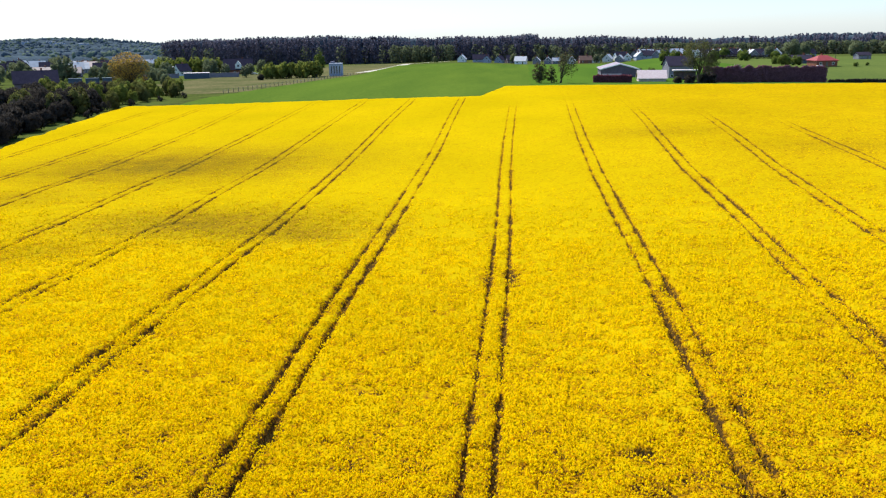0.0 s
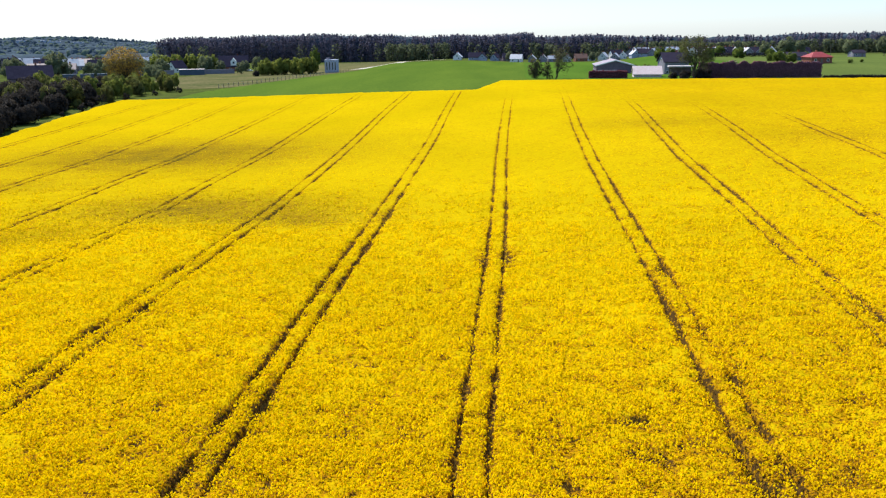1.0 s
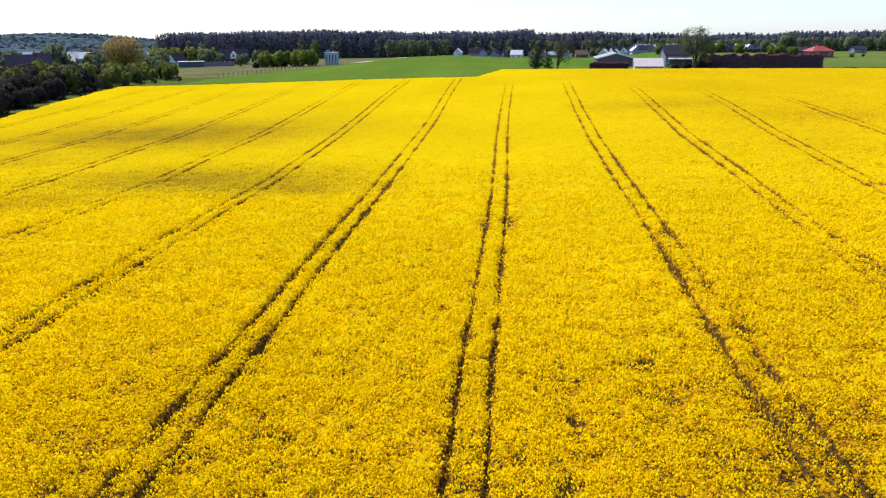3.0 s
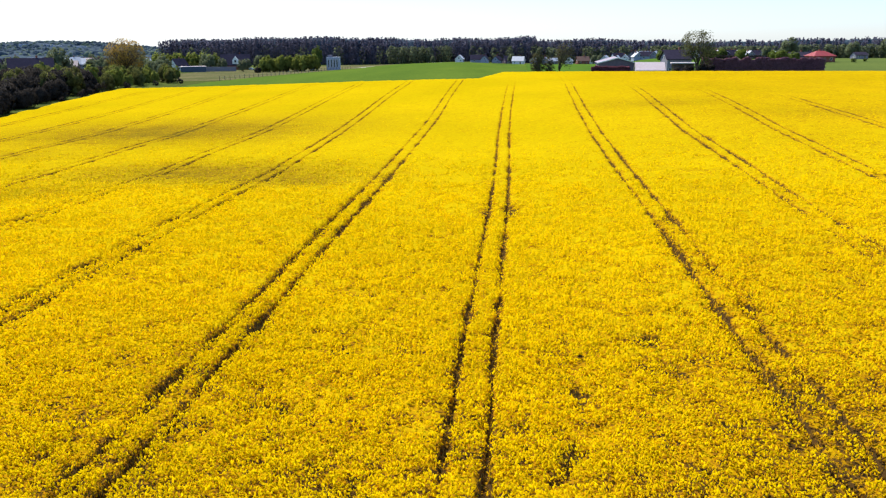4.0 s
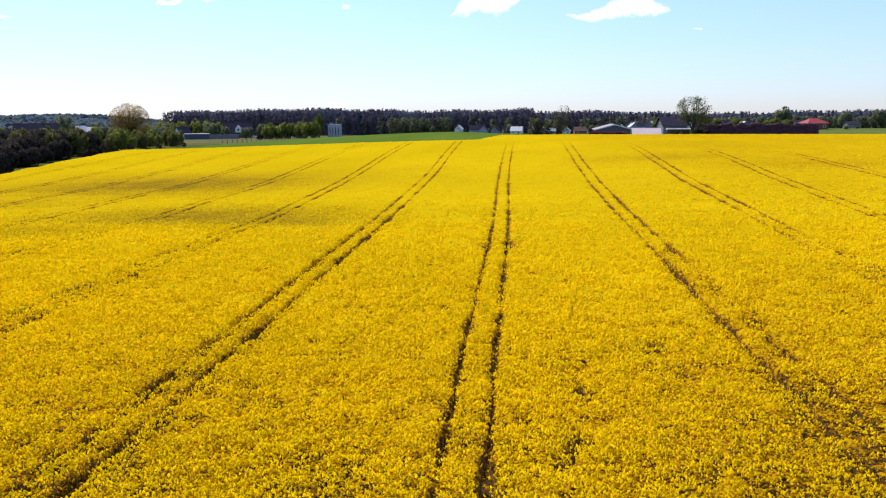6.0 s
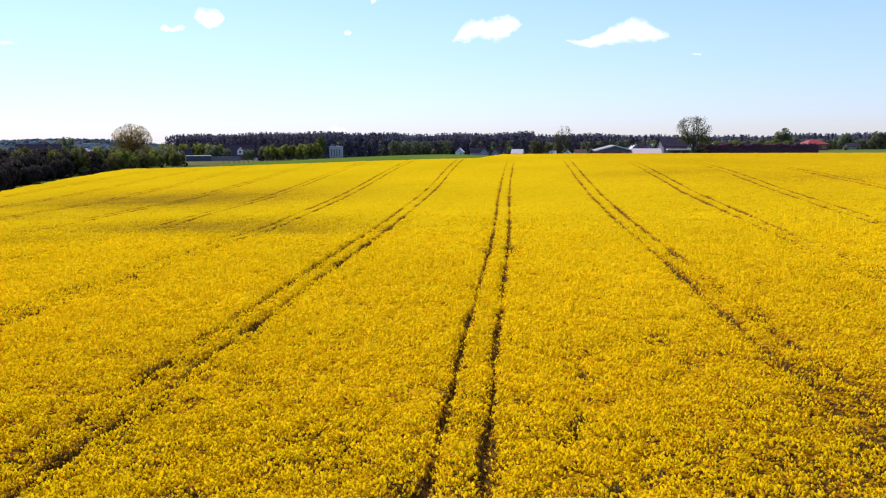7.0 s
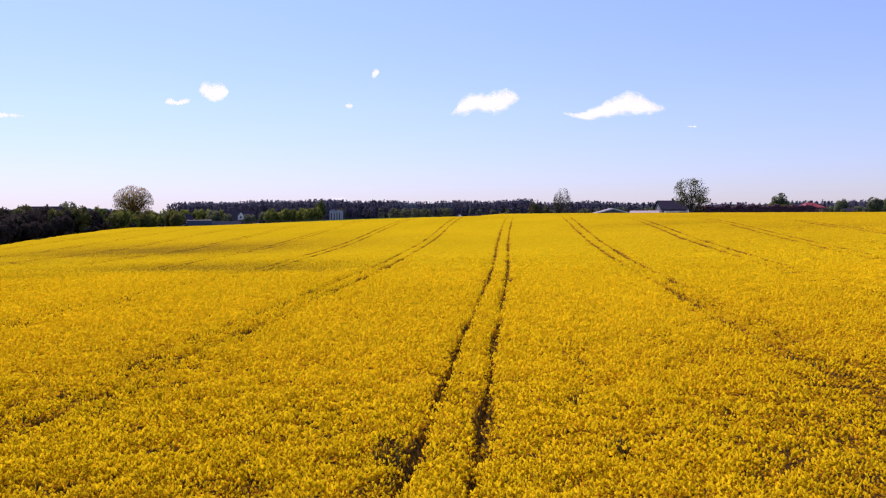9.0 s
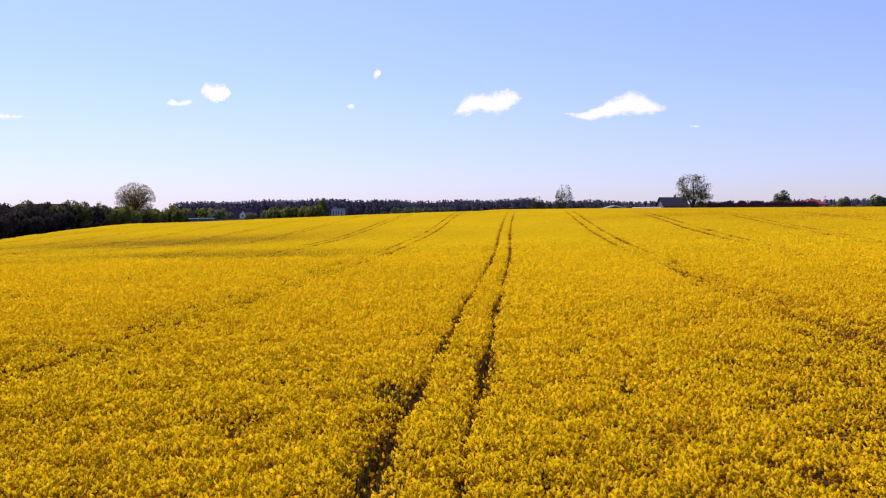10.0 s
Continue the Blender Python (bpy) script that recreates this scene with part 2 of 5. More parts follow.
# ---- the lie of the land ----
def crop_top(x, y):
    """Height of the tops of the crop: flat near the start, a rise to a broad crest, a hollow on one side."""
    x, y = np.asarray(x, float), np.asarray(y, float)
    side = 0.46 + 4.59 / (1 + np.exp(-(x + 82.5) / 24.9))
    begin = 182.6 - 61.8 * np.tanh(x / 60.0)
    rise = 1 / (1 + np.exp(-np.clip((y - begin) / 28.4, -30, 30)))
    hollow = -2.89 * np.exp(-((x + 155.9) / 106.6) ** 2 - ((y - 148.7) / 69.3) ** 2)
    return side * rise + hollow


STAND = 1.25   # the crop's height


def land(x, y):
    """Height of the soil."""
    x, y = np.asarray(x, float), np.asarray(y, float)
    far = np.clip((y - 300.0) / 650.0, 0, 1) ** 1.3 * 14.0 + np.clip((y - 950) * 0.013, 0, 50)
    dip = 2.8 * np.clip((y - 300.0) / 70.0, 0, 1) ** 2 * (3 - 2 * np.clip((y - 300.0) / 70.0, 0, 1)) / (1 + np.exp(-np.clip((x + 20.0) / 12.0, -30, 30)))
    hills = (26.0 * np.exp(-((x + 1240.0) / 250.0) ** 2) + 17.0 * np.exp(-((x + 1620.0) / 200.0) ** 2)) * np.exp(-((y - 2250.0) / 420.0) ** 2)
    side = np.clip((x - 80.0) / 40.0, 0, 1)
    lift = 4.4 * side * side * (3 - 2 * side) * np.clip((y - 374.0) / 66.0, 0, 1)
    return crop_top(x, y) - STAND - far - dip + hills + lift


def ground_at(x, y):
    return float(land(x, y))


def value_noise(x, y, seed):
    """Smooth noise from 0 to 1 with cells one unit wide."""
    xi, yi = np.floor(x).astype(np.int64), np.floor(y).astype(np.int64)
    fx, fy = x - xi, y - yi
    fx, fy = fx * fx * (3 - 2 * fx), fy * fy * (3 - 2 * fy)

    def hashed(a, b):
        h = (a * 374761393 + b * 668265263 + seed * 974634533) & 0xFFFFFFFF
        h = ((h ^ (h >> 13)) * 1274126177) & 0xFFFFFFFF
        return ((h ^ (h >> 16)) & 0xFFFF) / 65535.0

    low = hashed(xi, yi) * (1 - fx) + hashed(xi + 1, yi) * fx
    high = hashed(xi, yi + 1) * (1 - fx) + hashed(xi + 1, yi + 1) * fx
    return low * (1 - fy) + high * fy


# ---- builders ----
def mesh_from(name, verts, faces, mat, smooth=False):
    """A mesh from arrays; faces all of one size."""
    me = bpy.data.meshes.new(name)
    verts, faces = np.asarray(verts, np.float32), np.asarray(faces, np.int32)
    n, k = faces.shape
    me.vertices.add(len(verts))
    me.vertices.foreach_set("co", verts.ravel())
    me.loops.add(n * k)
    me.loops.foreach_set("vertex_index", faces.ravel())
    me.polygons.add(n)
    me.polygons.foreach_set("loop_start", np.arange(0, n * k, k, dtype=np.int32))
    me.polygons.foreach_set("use_smooth", np.full(n, smooth))
    me.update(calc_edges=True)
    me.materials.append(mat)
    return me


def part(name, bm, mat, parent, label=""):
    """Links a bmesh as one mesh object under a thing or under a part."""
    me = bpy.data.meshes.new(name)
    bm.to_mesh(me)
    bm.free()
    me.materials.append(mat)
    ob = new(name, me)
    ob.parent = parent
    return tagged(ob, label)


def box(bm, x0, x1, y0, y1, z0, z1, bevel=0.0):
    vs = [bm.verts.new((x, y, z)) for z in (z0, z1) for y in (y0, y1) for x in (x0, x1)]
    fs = [bm.faces.new([vs[i] for i in f]) for f in ((0, 2, 3, 1), (4, 5, 7, 6), (0, 1, 5, 4), (2, 6, 7, 3), (0, 4, 6, 2), (1, 3, 7, 5))]
    if bevel:
        edges = list({e for f in fs for e in f.edges})
        bmesh.ops.bevel(bm, geom=edges, offset=bevel, segments=1, affect='EDGES')
    return bm


def thing(name, label, category, x, y, z=None, turn=0.0, group="", scale=1.0):
    ob = new(name)
    ob.matrix_basis = pose(x, y, ground_at(x, y) if z is None else z, 0, 0, turn) @ Matrix.Scale(scale, 4)
    ob.empty_display_size = 0.5
    return tagged(ob, label, category, group)


# ---- ground ----
def lines(*runs):
    """Grid lines from runs of (start, end, step)."""
    return np.unique(np.concatenate([np.arange(a, b, s) for a, b, s in runs] + [np.array([runs[-1][1]])]).round(3))


def sheet(name, xs, ys, height, mat, keep=None, smooth=True):
    """A sheet over the grid xs, ys."""
    gx, gy = np.meshgrid(xs, ys)
    gz = height(gx, gy)
    idx = np.arange(gx.size).reshape(gx.shape)
    faces = np.stack([idx[:-1, :-1], idx[:-1, 1:], idx[1:, 1:], idx[1:, :-1]], -1).reshape(-1, 4)
    verts = np.stack([gx, gy, gz], -1).reshape(-1, 3)
    if keep is not None:
        ok = keep(gx, gy).ravel()
        faces = faces[ok[faces].all(1)]
        used = np.unique(faces)
        remap = np.zeros(len(verts), np.int64)
        remap[used] = np.arange(len(used))
        verts, faces = verts[used], remap[faces]
    return new(name, mesh_from(name, verts, faces, mat, smooth))


ground = sheet("ground", lines((-4600, -700, 130), (-700, -200, 25), (-200, 200, 8), (200, 700, 25), (700, 4600, 130)),
               lines((-4600, -100, 150), (-100, 320, 8), (320, 1000, 20), (1000, 4800, 130)), land, M_GROUND)
tagged(ground, "rolling meadow ground with green and straw-coloured grass", "ground", kind="structure")


# ---- the rape field ----
PITCH, TRACK = 15.0, 1.8   # tramlines: spacing, wheel track
DRIVEN_AT = (40, 65, 90, 120, 150, 180, 210, 250)
DRIVEN = np.array((   # how far each tramline, from the sixth on one side to the fifth on the other, wanders off its even spacing
    (-4.0, -4.0, -4.0, -4.0, -4.2, -3.2, -2.0, -2.7), (-2.0, -2.0, -2.0, -1.9, -2.0, -1.3, 0.3, 1.7), (-1.2, -1.2, -1.4, -0.8, -0.4, 0.2, 0.9, 2.3),
    (-0.8, -0.7, -0.6, 0.1, 0.4, 0.6, 1.0, 1.9), (-0.5, -0.1, 0.0, 0.4, 0.9, 1.4, 1.6, 1.9), (-1.0, -0.65, -0.2, 0.15, 0.2, 0.45, 1.1, 2.0),
    (-0.2, 0.0, 0.35, 0.2, 0.0, 0.1, 0.8, 2.0), (-0.8, -0.8, -0.5, -0.1, -0.8, -0.1, 1.0, 1.8), (-1.5, -1.6, -1.8, -2.1, -2.3, -1.1, 0.3, 1.0),
    (-1.5, -1.5, -1.5, -1.5, -1.6, -2.2, -1.8, -1.0)))


def driven(u, y):
    """Sideways shift of the drilling and driving lines at u metres across the field."""
    u, y = np.broadcast_arrays(np.asarray(u, float), np.asarray(y, float))
    k = np.clip((u + TRACK / 2) / PITCH + 5.0, 0.0, 8.999)
    lower = np.floor(k).astype(int)
    # steady within a pair of wheel tracks, changing between the pairs
    part_way = np.clip((k - lower - 0.12) / 0.76, 0, 1)
    shift = np.zeros_like(y)
    rows = [np.interp(y, DRIVEN_AT, row) for row in DRIVEN]
    for i in range(10):
        shift = shift + rows[i] * (np.where(lower == i, 1 - part_way, 0) + np.where(lower == i - 1, part_way, 0))
    return shift


def field_edge(x, y):
    """Metres inside the field, negative outside."""
    left = x - (-118.0 - 0.08 * np.clip(y - 200.0, -60, 75)) + 1.2 * (value_noise(y / 9, x * 0, 4) - 0.5)
    far_right = 299.0 - y + 0.7 * (value_noise(x / 7, y * 0, 5) - 0.5)
    far_left = 262.0 - 0.10 * (x + 9) - y + 0.7 * (value_noise(x / 7, y * 0, 6) - 0.5)
    notch = (x + 9.0 - (y - 262.0) * 0.2)
    far = np.where(notch > 0, far_right, np.maximum(far_left, np.minimum(far_right, notch)))
    return np.minimum(np.minimum(left, far), np.minimum(175.0 - x, y + 60.0))


def wheel_line(x, y):
    """Distance from the middle of the nearest wheel track, and how wide it is worn there."""
    u = x - driven(x - driven(x, y), y) + 0.10 * (value_noise(y / 3.0, x * 0, 11) - 0.5) + 0.14 * (value_noise(y / 35.0, np.round(x / PITCH), 12) - 0.5)
    k = np.round((u + TRACK / 2) / PITCH)
    off = u - k * PITCH
    wheel = np.where(off > -TRACK / 2, 0.0, 1.0)
    d = np.abs(off + wheel * TRACK) + 0.16 * (value_noise(x / 0.22, y / 0.38, 16) - 0.5)
    worn = 0.6 * value_noise(y / 2.2, k * 7 + wheel * 3, 13) + 0.4 * value_noise(y / 0.7, k * 7 + wheel * 3, 15)
    long = value_noise(y / 17.0, k * 5 + wheel * 2, 14)
    strong = np.where(k == 0, 0.84, np.where(k == 1, np.where((y < 85) & (wheel > 0), 1.0, 0.70), np.where(k == 2, 0.80, np.where(k >= 3, 0.66, np.where((k == -1) & (y < 125), 0.90, 0.87))))) * (1.0 - 0.65 * np.clip((y - 120.0) / 110.0, 0, 1))
    wide = (0.02 + 0.50 * np.clip(worn - 0.32, 0, 1) + 0.10 * long) * strong
    closed = np.clip((np.where(k == 0, 0.64, np.where((k == -1) & (y < 125), 0.42, np.where((k == 1) & (y < 85), np.where(wheel > 0, 0.35, 0.58), np.where((np.abs(k) == 2) & (y < 115), 0.52, 0.72)))) - worn - 0.6 * long) / 0.22, 0, 1)
    wide = wide * (1.0 - 0.9 * closed)
    # nobody drives beyond the crest: the tracks run out there
    ends = np.clip((np.interp(k, (-1, 0, 1, 2, 3, 4, 6), (266, 242, 239, 224, 209, 198, 175)) - y) / 14.0, 0, 1)
    wide = wide * ends - 0.10 * (1.0 - ends)
    return d, wide, k


def rut(x, y):
    """How deep a place lies in a wheel track, 0 to 1: ragged, wider in spots, with gaps grown over."""
    d, wide, k = wheel_line(x, y)
    return np.clip((wide + 0.07 - d) / 0.12, 0, 1)


def shoulder(x, y):
    """The lower plants beside a wheel track, 0 to 1."""
    d, wide, k = wheel_line(x, y)
    return np.clip((wide * 1.6 + 0.30 - d) / 0.40, 0, 1) * np.where(k == 0, 1.0, np.where(k == -1, 1.40, np.where((k == 1) & (y < 80), 1.05, np.where(np.abs(k) == 2, 1.45, 1.32))))


def bare(x, y):
    """Spots where the crop is thin or lodged, 0 to 1."""
    v = np.zeros_like(x)
    for cx, cy, rx, ry, s in ((7.9, 64.8, 1.0, 0.7, 1.0), (8.2, 61.0, 0.9, 0.8, 0.6), (3.2, 63.5, 0.16, 2.2, 0.9), (3.3, 57.5, 0.2, 2.0, 0.8),
                              (3.2, 45.5, 0.35, 0.8, 1.0), (2.6, 52.0, 0.6, 0.8, 0.6), (0.3, 99.0, 0.8, 3.2, 0.9), (-2.1, 97.5, 0.7, 2.2, 0.8),
                              (-15.0, 65.5, 0.6, 1.8, 1.0), (-2.5, 37.6, 0.5, 1.6, 0.45), (-3.4, 44.0, 0.7, 1.8, 0.7), (-8.0, 47.7, 0.5, 0.5, 0.7),
                              (8.1, 50.5, 0.5, 0.5, 0.7), (-6.2, 48.7, 0.4, 0.5, 0.6), (13.3, 58.0, 0.7, 1.2, 0.6), (15.2, 94.5, 0.8, 2.0, 0.7)):
        v = np.maximum(v, s * np.exp(-((x - cx) / rx) ** 2 - ((y - cy) / ry) ** 2))
    speck = value_noise(x / 0.8, y / 0.8, 21)
    v = np.maximum(v, np.clip((speck - 0.89) / 0.08, 0, 1) * 0.75 * np.clip((125.0 - y) / 50.0, 0, 1))
    return v


def sparse(x, y):
    """One side of the near field, where the crop stands more open, 0 to 1."""
    return np.clip((x - 1.0) / 10.0, 0, 1) * np.clip((86.0 - y) / 34.0, 0, 1)


def thin(x, y):
    """The wide, shorter and thinner stands in the hollow, 0 to 1."""
    v = np.zeros_like(x)
    for cx, cy, rx, ry, s in ((-66, 170, 32, 18, 1.0), (-42, 123, 19, 9, 0.9), (-88, 140, 20, 7, 0.5), (-24, 116, 9, 5, 0.5), (28, 185, 14, 7, 0.25),
                              (-58, 108, 9, 5, 0.45), (58, 165, 14, 6, 0.2)):
        v = v + s * np.exp(-((x - cx) / rx) ** 2 - ((y - cy) / ry) ** 2)
    ragged = value_noise(x / 5, y / 2.5, 31) * 0.6 + value_noise(x / 1.7, y / 1.2, 32) * 0.4
    return np.clip(v * (0.60 + 0.50 * ragged), 0, 1)


def canopy():
    """The closed top of the crop as one lumpy sheet, cut by the wheel tracks, down to the soil at its edges."""
    cols = [np.arange(-128, -48, 1.0), np.arange(-48, 50, 0.5), np.arange(50, 176, 1.3)]
    for k in range(-8, 11):
        for w in (0.0, -TRACK):
            cols.append(k * PITCH + w + np.array([-0.34, -0.20, -0.07, 0.07, 0.20, 0.34]))
    us = np.unique(np.concatenate(cols).round(2))
    ys = lines((-60, 20, 3.0), (20, 60, 0.36), (60, 110, 0.5), (110, 190, 0.65), (190, 301, 1.2))
    gu, gy = np.meshgrid(us, ys)
    gx = gu + driven(gu, gy)
    inside = field_edge(gx, gy)
    lump = 0.5 * value_noise(gx / 0.75, gy / 0.75, 1) + 0.3 * value_noise(gx / 0.3, gy / 0.3, 2) + 0.2 * value_noise(gx / 2.6, gy / 2.6, 3)
    r, b, t = rut(gx, gy), bare(gx, gy), thin(gx, gy)
    gz = crop_top(gx, gy) - 0.16 + 0.38 * (lump - 0.5) * (1.0 - 0.5 * np.clip((gy - 90.0) / 70.0, 0, 1)) - 0.29 * r * (1.0 - 0.6 * np.clip((gy - 95.0) / 80.0, 0, 1)) - 0.4 * b - 0.35 * t
    # hollows between lumps are coloured darker, partly in place of their shade
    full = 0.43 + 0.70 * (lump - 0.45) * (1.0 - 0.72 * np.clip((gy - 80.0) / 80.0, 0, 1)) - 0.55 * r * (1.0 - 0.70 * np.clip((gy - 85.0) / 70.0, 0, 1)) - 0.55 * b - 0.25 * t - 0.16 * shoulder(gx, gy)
    # under the single flower heads the sheet is the leafy layer below them, with the shade between the heads put into
    # its colour; further on it is the closed canopy itself
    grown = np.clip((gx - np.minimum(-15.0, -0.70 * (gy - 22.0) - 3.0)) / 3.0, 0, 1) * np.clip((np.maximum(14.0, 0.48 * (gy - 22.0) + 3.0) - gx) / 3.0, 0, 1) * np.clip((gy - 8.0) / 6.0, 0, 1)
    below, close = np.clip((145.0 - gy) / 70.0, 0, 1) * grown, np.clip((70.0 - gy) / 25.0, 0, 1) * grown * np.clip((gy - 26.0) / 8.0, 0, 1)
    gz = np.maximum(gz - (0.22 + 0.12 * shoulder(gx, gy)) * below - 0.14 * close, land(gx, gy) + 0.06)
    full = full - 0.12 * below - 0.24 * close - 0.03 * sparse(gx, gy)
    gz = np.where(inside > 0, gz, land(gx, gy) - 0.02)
    # far off, self-shade the sheet lacks is put into its colour; browner towards +x
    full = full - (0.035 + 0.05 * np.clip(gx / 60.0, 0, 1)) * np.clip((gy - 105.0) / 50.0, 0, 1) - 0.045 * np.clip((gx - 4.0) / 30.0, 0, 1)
    full = np.where(inside > 0, full, 0.1)
    idx = np.arange(gx.size).reshape(gx.shape)
    faces = np.stack([idx[:-1, :-1], idx[:-1, 1:], idx[1:, 1:], idx[1:, :-1]], -1).reshape(-1, 4)
    ok = (inside > 0).ravel()
    faces = faces[ok[faces].any(1)]
    used = np.unique(faces)
    remap = np.zeros(gx.size, np.int64)
    remap[used] = np.arange(len(used))
    verts = np.stack([gx, gy, gz], -1).reshape(-1, 3)[used]
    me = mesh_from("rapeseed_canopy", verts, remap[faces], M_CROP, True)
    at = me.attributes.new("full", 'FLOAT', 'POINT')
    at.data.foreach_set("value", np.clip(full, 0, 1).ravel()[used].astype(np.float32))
    late = me.attributes.new("late", 'FLOAT', 'POINT')
    late.data.foreach_set("value", np.clip(0.62 * t, 0, 1).ravel()[used].astype(np.float32))
    ob = new("rapeseed_canopy", me)
    return tagged(ob, "dense yellow rapeseed in full bloom with worn tramlines", "rapeseed", kind="stuff")


def flower_heads():
    """Single flowering tops that stand out of the canopy, block by block along the field, sparser and stouter further on."""
    rng = np.random.default_rng(7)
    vs, fs, fulls, lates, turned, base = [], [], [], [], [], 0
    rows = (8, 24, 33, 38, 44, 52, 61, 71, 83, 97, 113, 131, 152, 178, 205)
    for y0, y1 in zip(rows, rows[1:]):
        far = max(0.85, (y0 + y1) / 76.0) * (1.0 if y0 >= 33 else 2.0)
        dense, rad, tall = 88.0 * far ** -2.25, 0.060 * far ** 0.72, 0.150 * min(far, 2.0) ** 0.5
        x0, x1 = min(-15.0, max(-0.70 * (y1 - 22) - 3, -122.0)), max(14.0, min(0.48 * (y1 - 22) + 3, 120.0))
        if 31 <= y0 < 44:
            dense, rad, tall = dense * 2.8, rad * 0.54, tall * 0.66
        elif 44 <= y0 < 52:
            dense, rad, tall = dense * 2.2, rad * 0.60, tall * 0.66
        elif 52 <= y0 < 113:
            dense, rad, tall = dense * 2.1, rad * 0.76, tall * 0.66
        sides, tuft = (4 if y0 < 110 else 3), 33 <= y0 < 52
        n = int((x1 - x0) * (y1 - y0) * dense)
        x, y = rng.uniform(x0, x1, n), rng.uniform(y0, y1, n)
        clump = value_noise(x / 0.55, y / 0.55, 41) * 0.6 + value_noise(x / 1.9, y / 1.9, 42) * 0.4
        alive = (rng.random(n) < 0.0 + 1.75 * clump) & (rut(x, y) < rng.uniform(0.15, 1.12, n)) & (bare(x, y) < rng.uniform(0.25, 1.0, n)) & (field_edge(x, y) > 0.3)
        alive &= rng.random(n) < 1.0 - 0.26 * sparse(x, y)
        alive &= rng.random(n) < np.clip((212.0 - y) / 90.0, 0, 1)
        alive &= thin(x, y) < rng.uniform(0.15, 1.0, n)
        x, y, clump = x[alive], y[alive], clump[alive]
        n = len(x)
        r = rad * rng.uniform(0.65, 1.35, n)
        h = tall * rng.uniform(0.7, 1.3, n)
        low = rng.random(n) ** 1.7
        calm = 1.0 - 0.55 * min(1.0, max(0.0, (y0 - 75.0) / 60.0))
        top = crop_top(x, y) + 0.06 - 0.13 * np.clip((y - 80.0) / 70.0, 0, 1) + (0.52 * (clump - 0.5) - 0.36 * low) * calm - 0.30 * rut(x, y) - 0.21 * shoulder(x, y) - 0.25 * bare(x, y) - 0.12 * thin(x, y)
        lean = rng.normal(0, 0.05, (n, 2))
        spin = rng.uniform(0, 6.28, n)
        # close by a blunt tuft, further on a bud with one point
        levels = ((1.0, 0.58), (0.30, 1.0)) if tuft else ((0.10, 0.95),)
        pts = [] if tuft else [np.stack([x + lean[:, 0], y + lean[:, 1], top], -1)]
        for at, wide in levels:
            for s in range(sides):
                a = spin + 6.2832 * s / sides
                rr = r * wide * rng.uniform(0.75, 1.25, n)
                pts.append(np.stack([x + lean[:, 0] * at + rr * np.cos(a), y + lean[:, 1] * at + rr * np.sin(a), top - h * (1 - at) + rng.normal(0, 0.012, n)], -1))
        m = len(pts)
        cloud_of = np.stack(pts, 1)
        vs.append(cloud_of.reshape(-1, 3))
        # petals face up and outwards
        nrm = cloud_of - np.stack([x, y, top - h * 0.55], -1)[:, None, :]
        nrm /= np.linalg.norm(nrm, axis=2)[:, :, None] + 1e-9
        nrm = nrm * 0.65 + np.array([0, 0, 0.6])
        turned.append((nrm / np.linalg.norm(nrm, axis=2)[:, :, None]).reshape(-1, 3))
        tri = [(0, 1, 2), (0, 2, 3)] if tuft else []
        for s in range(sides):
            t = (s + 1) % sides
            if tuft:
                tri += [(s, sides + s, sides + t), (s, sides + t, t)]
            else:
                tri.append((0, 1 + s, 1 + t))
        fs.append((base + np.arange(n)[:, None, None] * m + np.array(tri)[None]).reshape(-1, 3))
        # heads low in the crop are coloured browner, as are those towards +x
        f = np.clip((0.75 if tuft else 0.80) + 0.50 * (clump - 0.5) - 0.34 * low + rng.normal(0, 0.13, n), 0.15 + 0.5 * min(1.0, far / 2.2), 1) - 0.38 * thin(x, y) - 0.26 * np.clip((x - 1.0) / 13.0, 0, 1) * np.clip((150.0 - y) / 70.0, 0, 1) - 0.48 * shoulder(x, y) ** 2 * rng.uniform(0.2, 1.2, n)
        # the foot of each head is coloured darker, standing in for its shaded side
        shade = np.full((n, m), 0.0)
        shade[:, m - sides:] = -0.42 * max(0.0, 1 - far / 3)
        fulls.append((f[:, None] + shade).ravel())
        lates.append(np.repeat(0.55 * thin(x, y), m))
        base += n * m
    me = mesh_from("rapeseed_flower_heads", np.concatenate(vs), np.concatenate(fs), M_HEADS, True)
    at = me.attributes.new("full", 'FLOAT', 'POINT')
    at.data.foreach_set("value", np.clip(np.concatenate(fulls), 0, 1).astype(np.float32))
    at = me.attributes.new("late", 'FLOAT', 'POINT')
    at.data.foreach_set("value", np.clip(np.concatenate(lates), 0, 1).astype(np.float32))
    me.normals_split_custom_set_from_vertices(np.concatenate(turned).tolist())
    return tagged(new("rapeseed_flower_heads", me), "bright yellow rapeseed flower heads above the canopy", "rapeseed", kind="stuff")


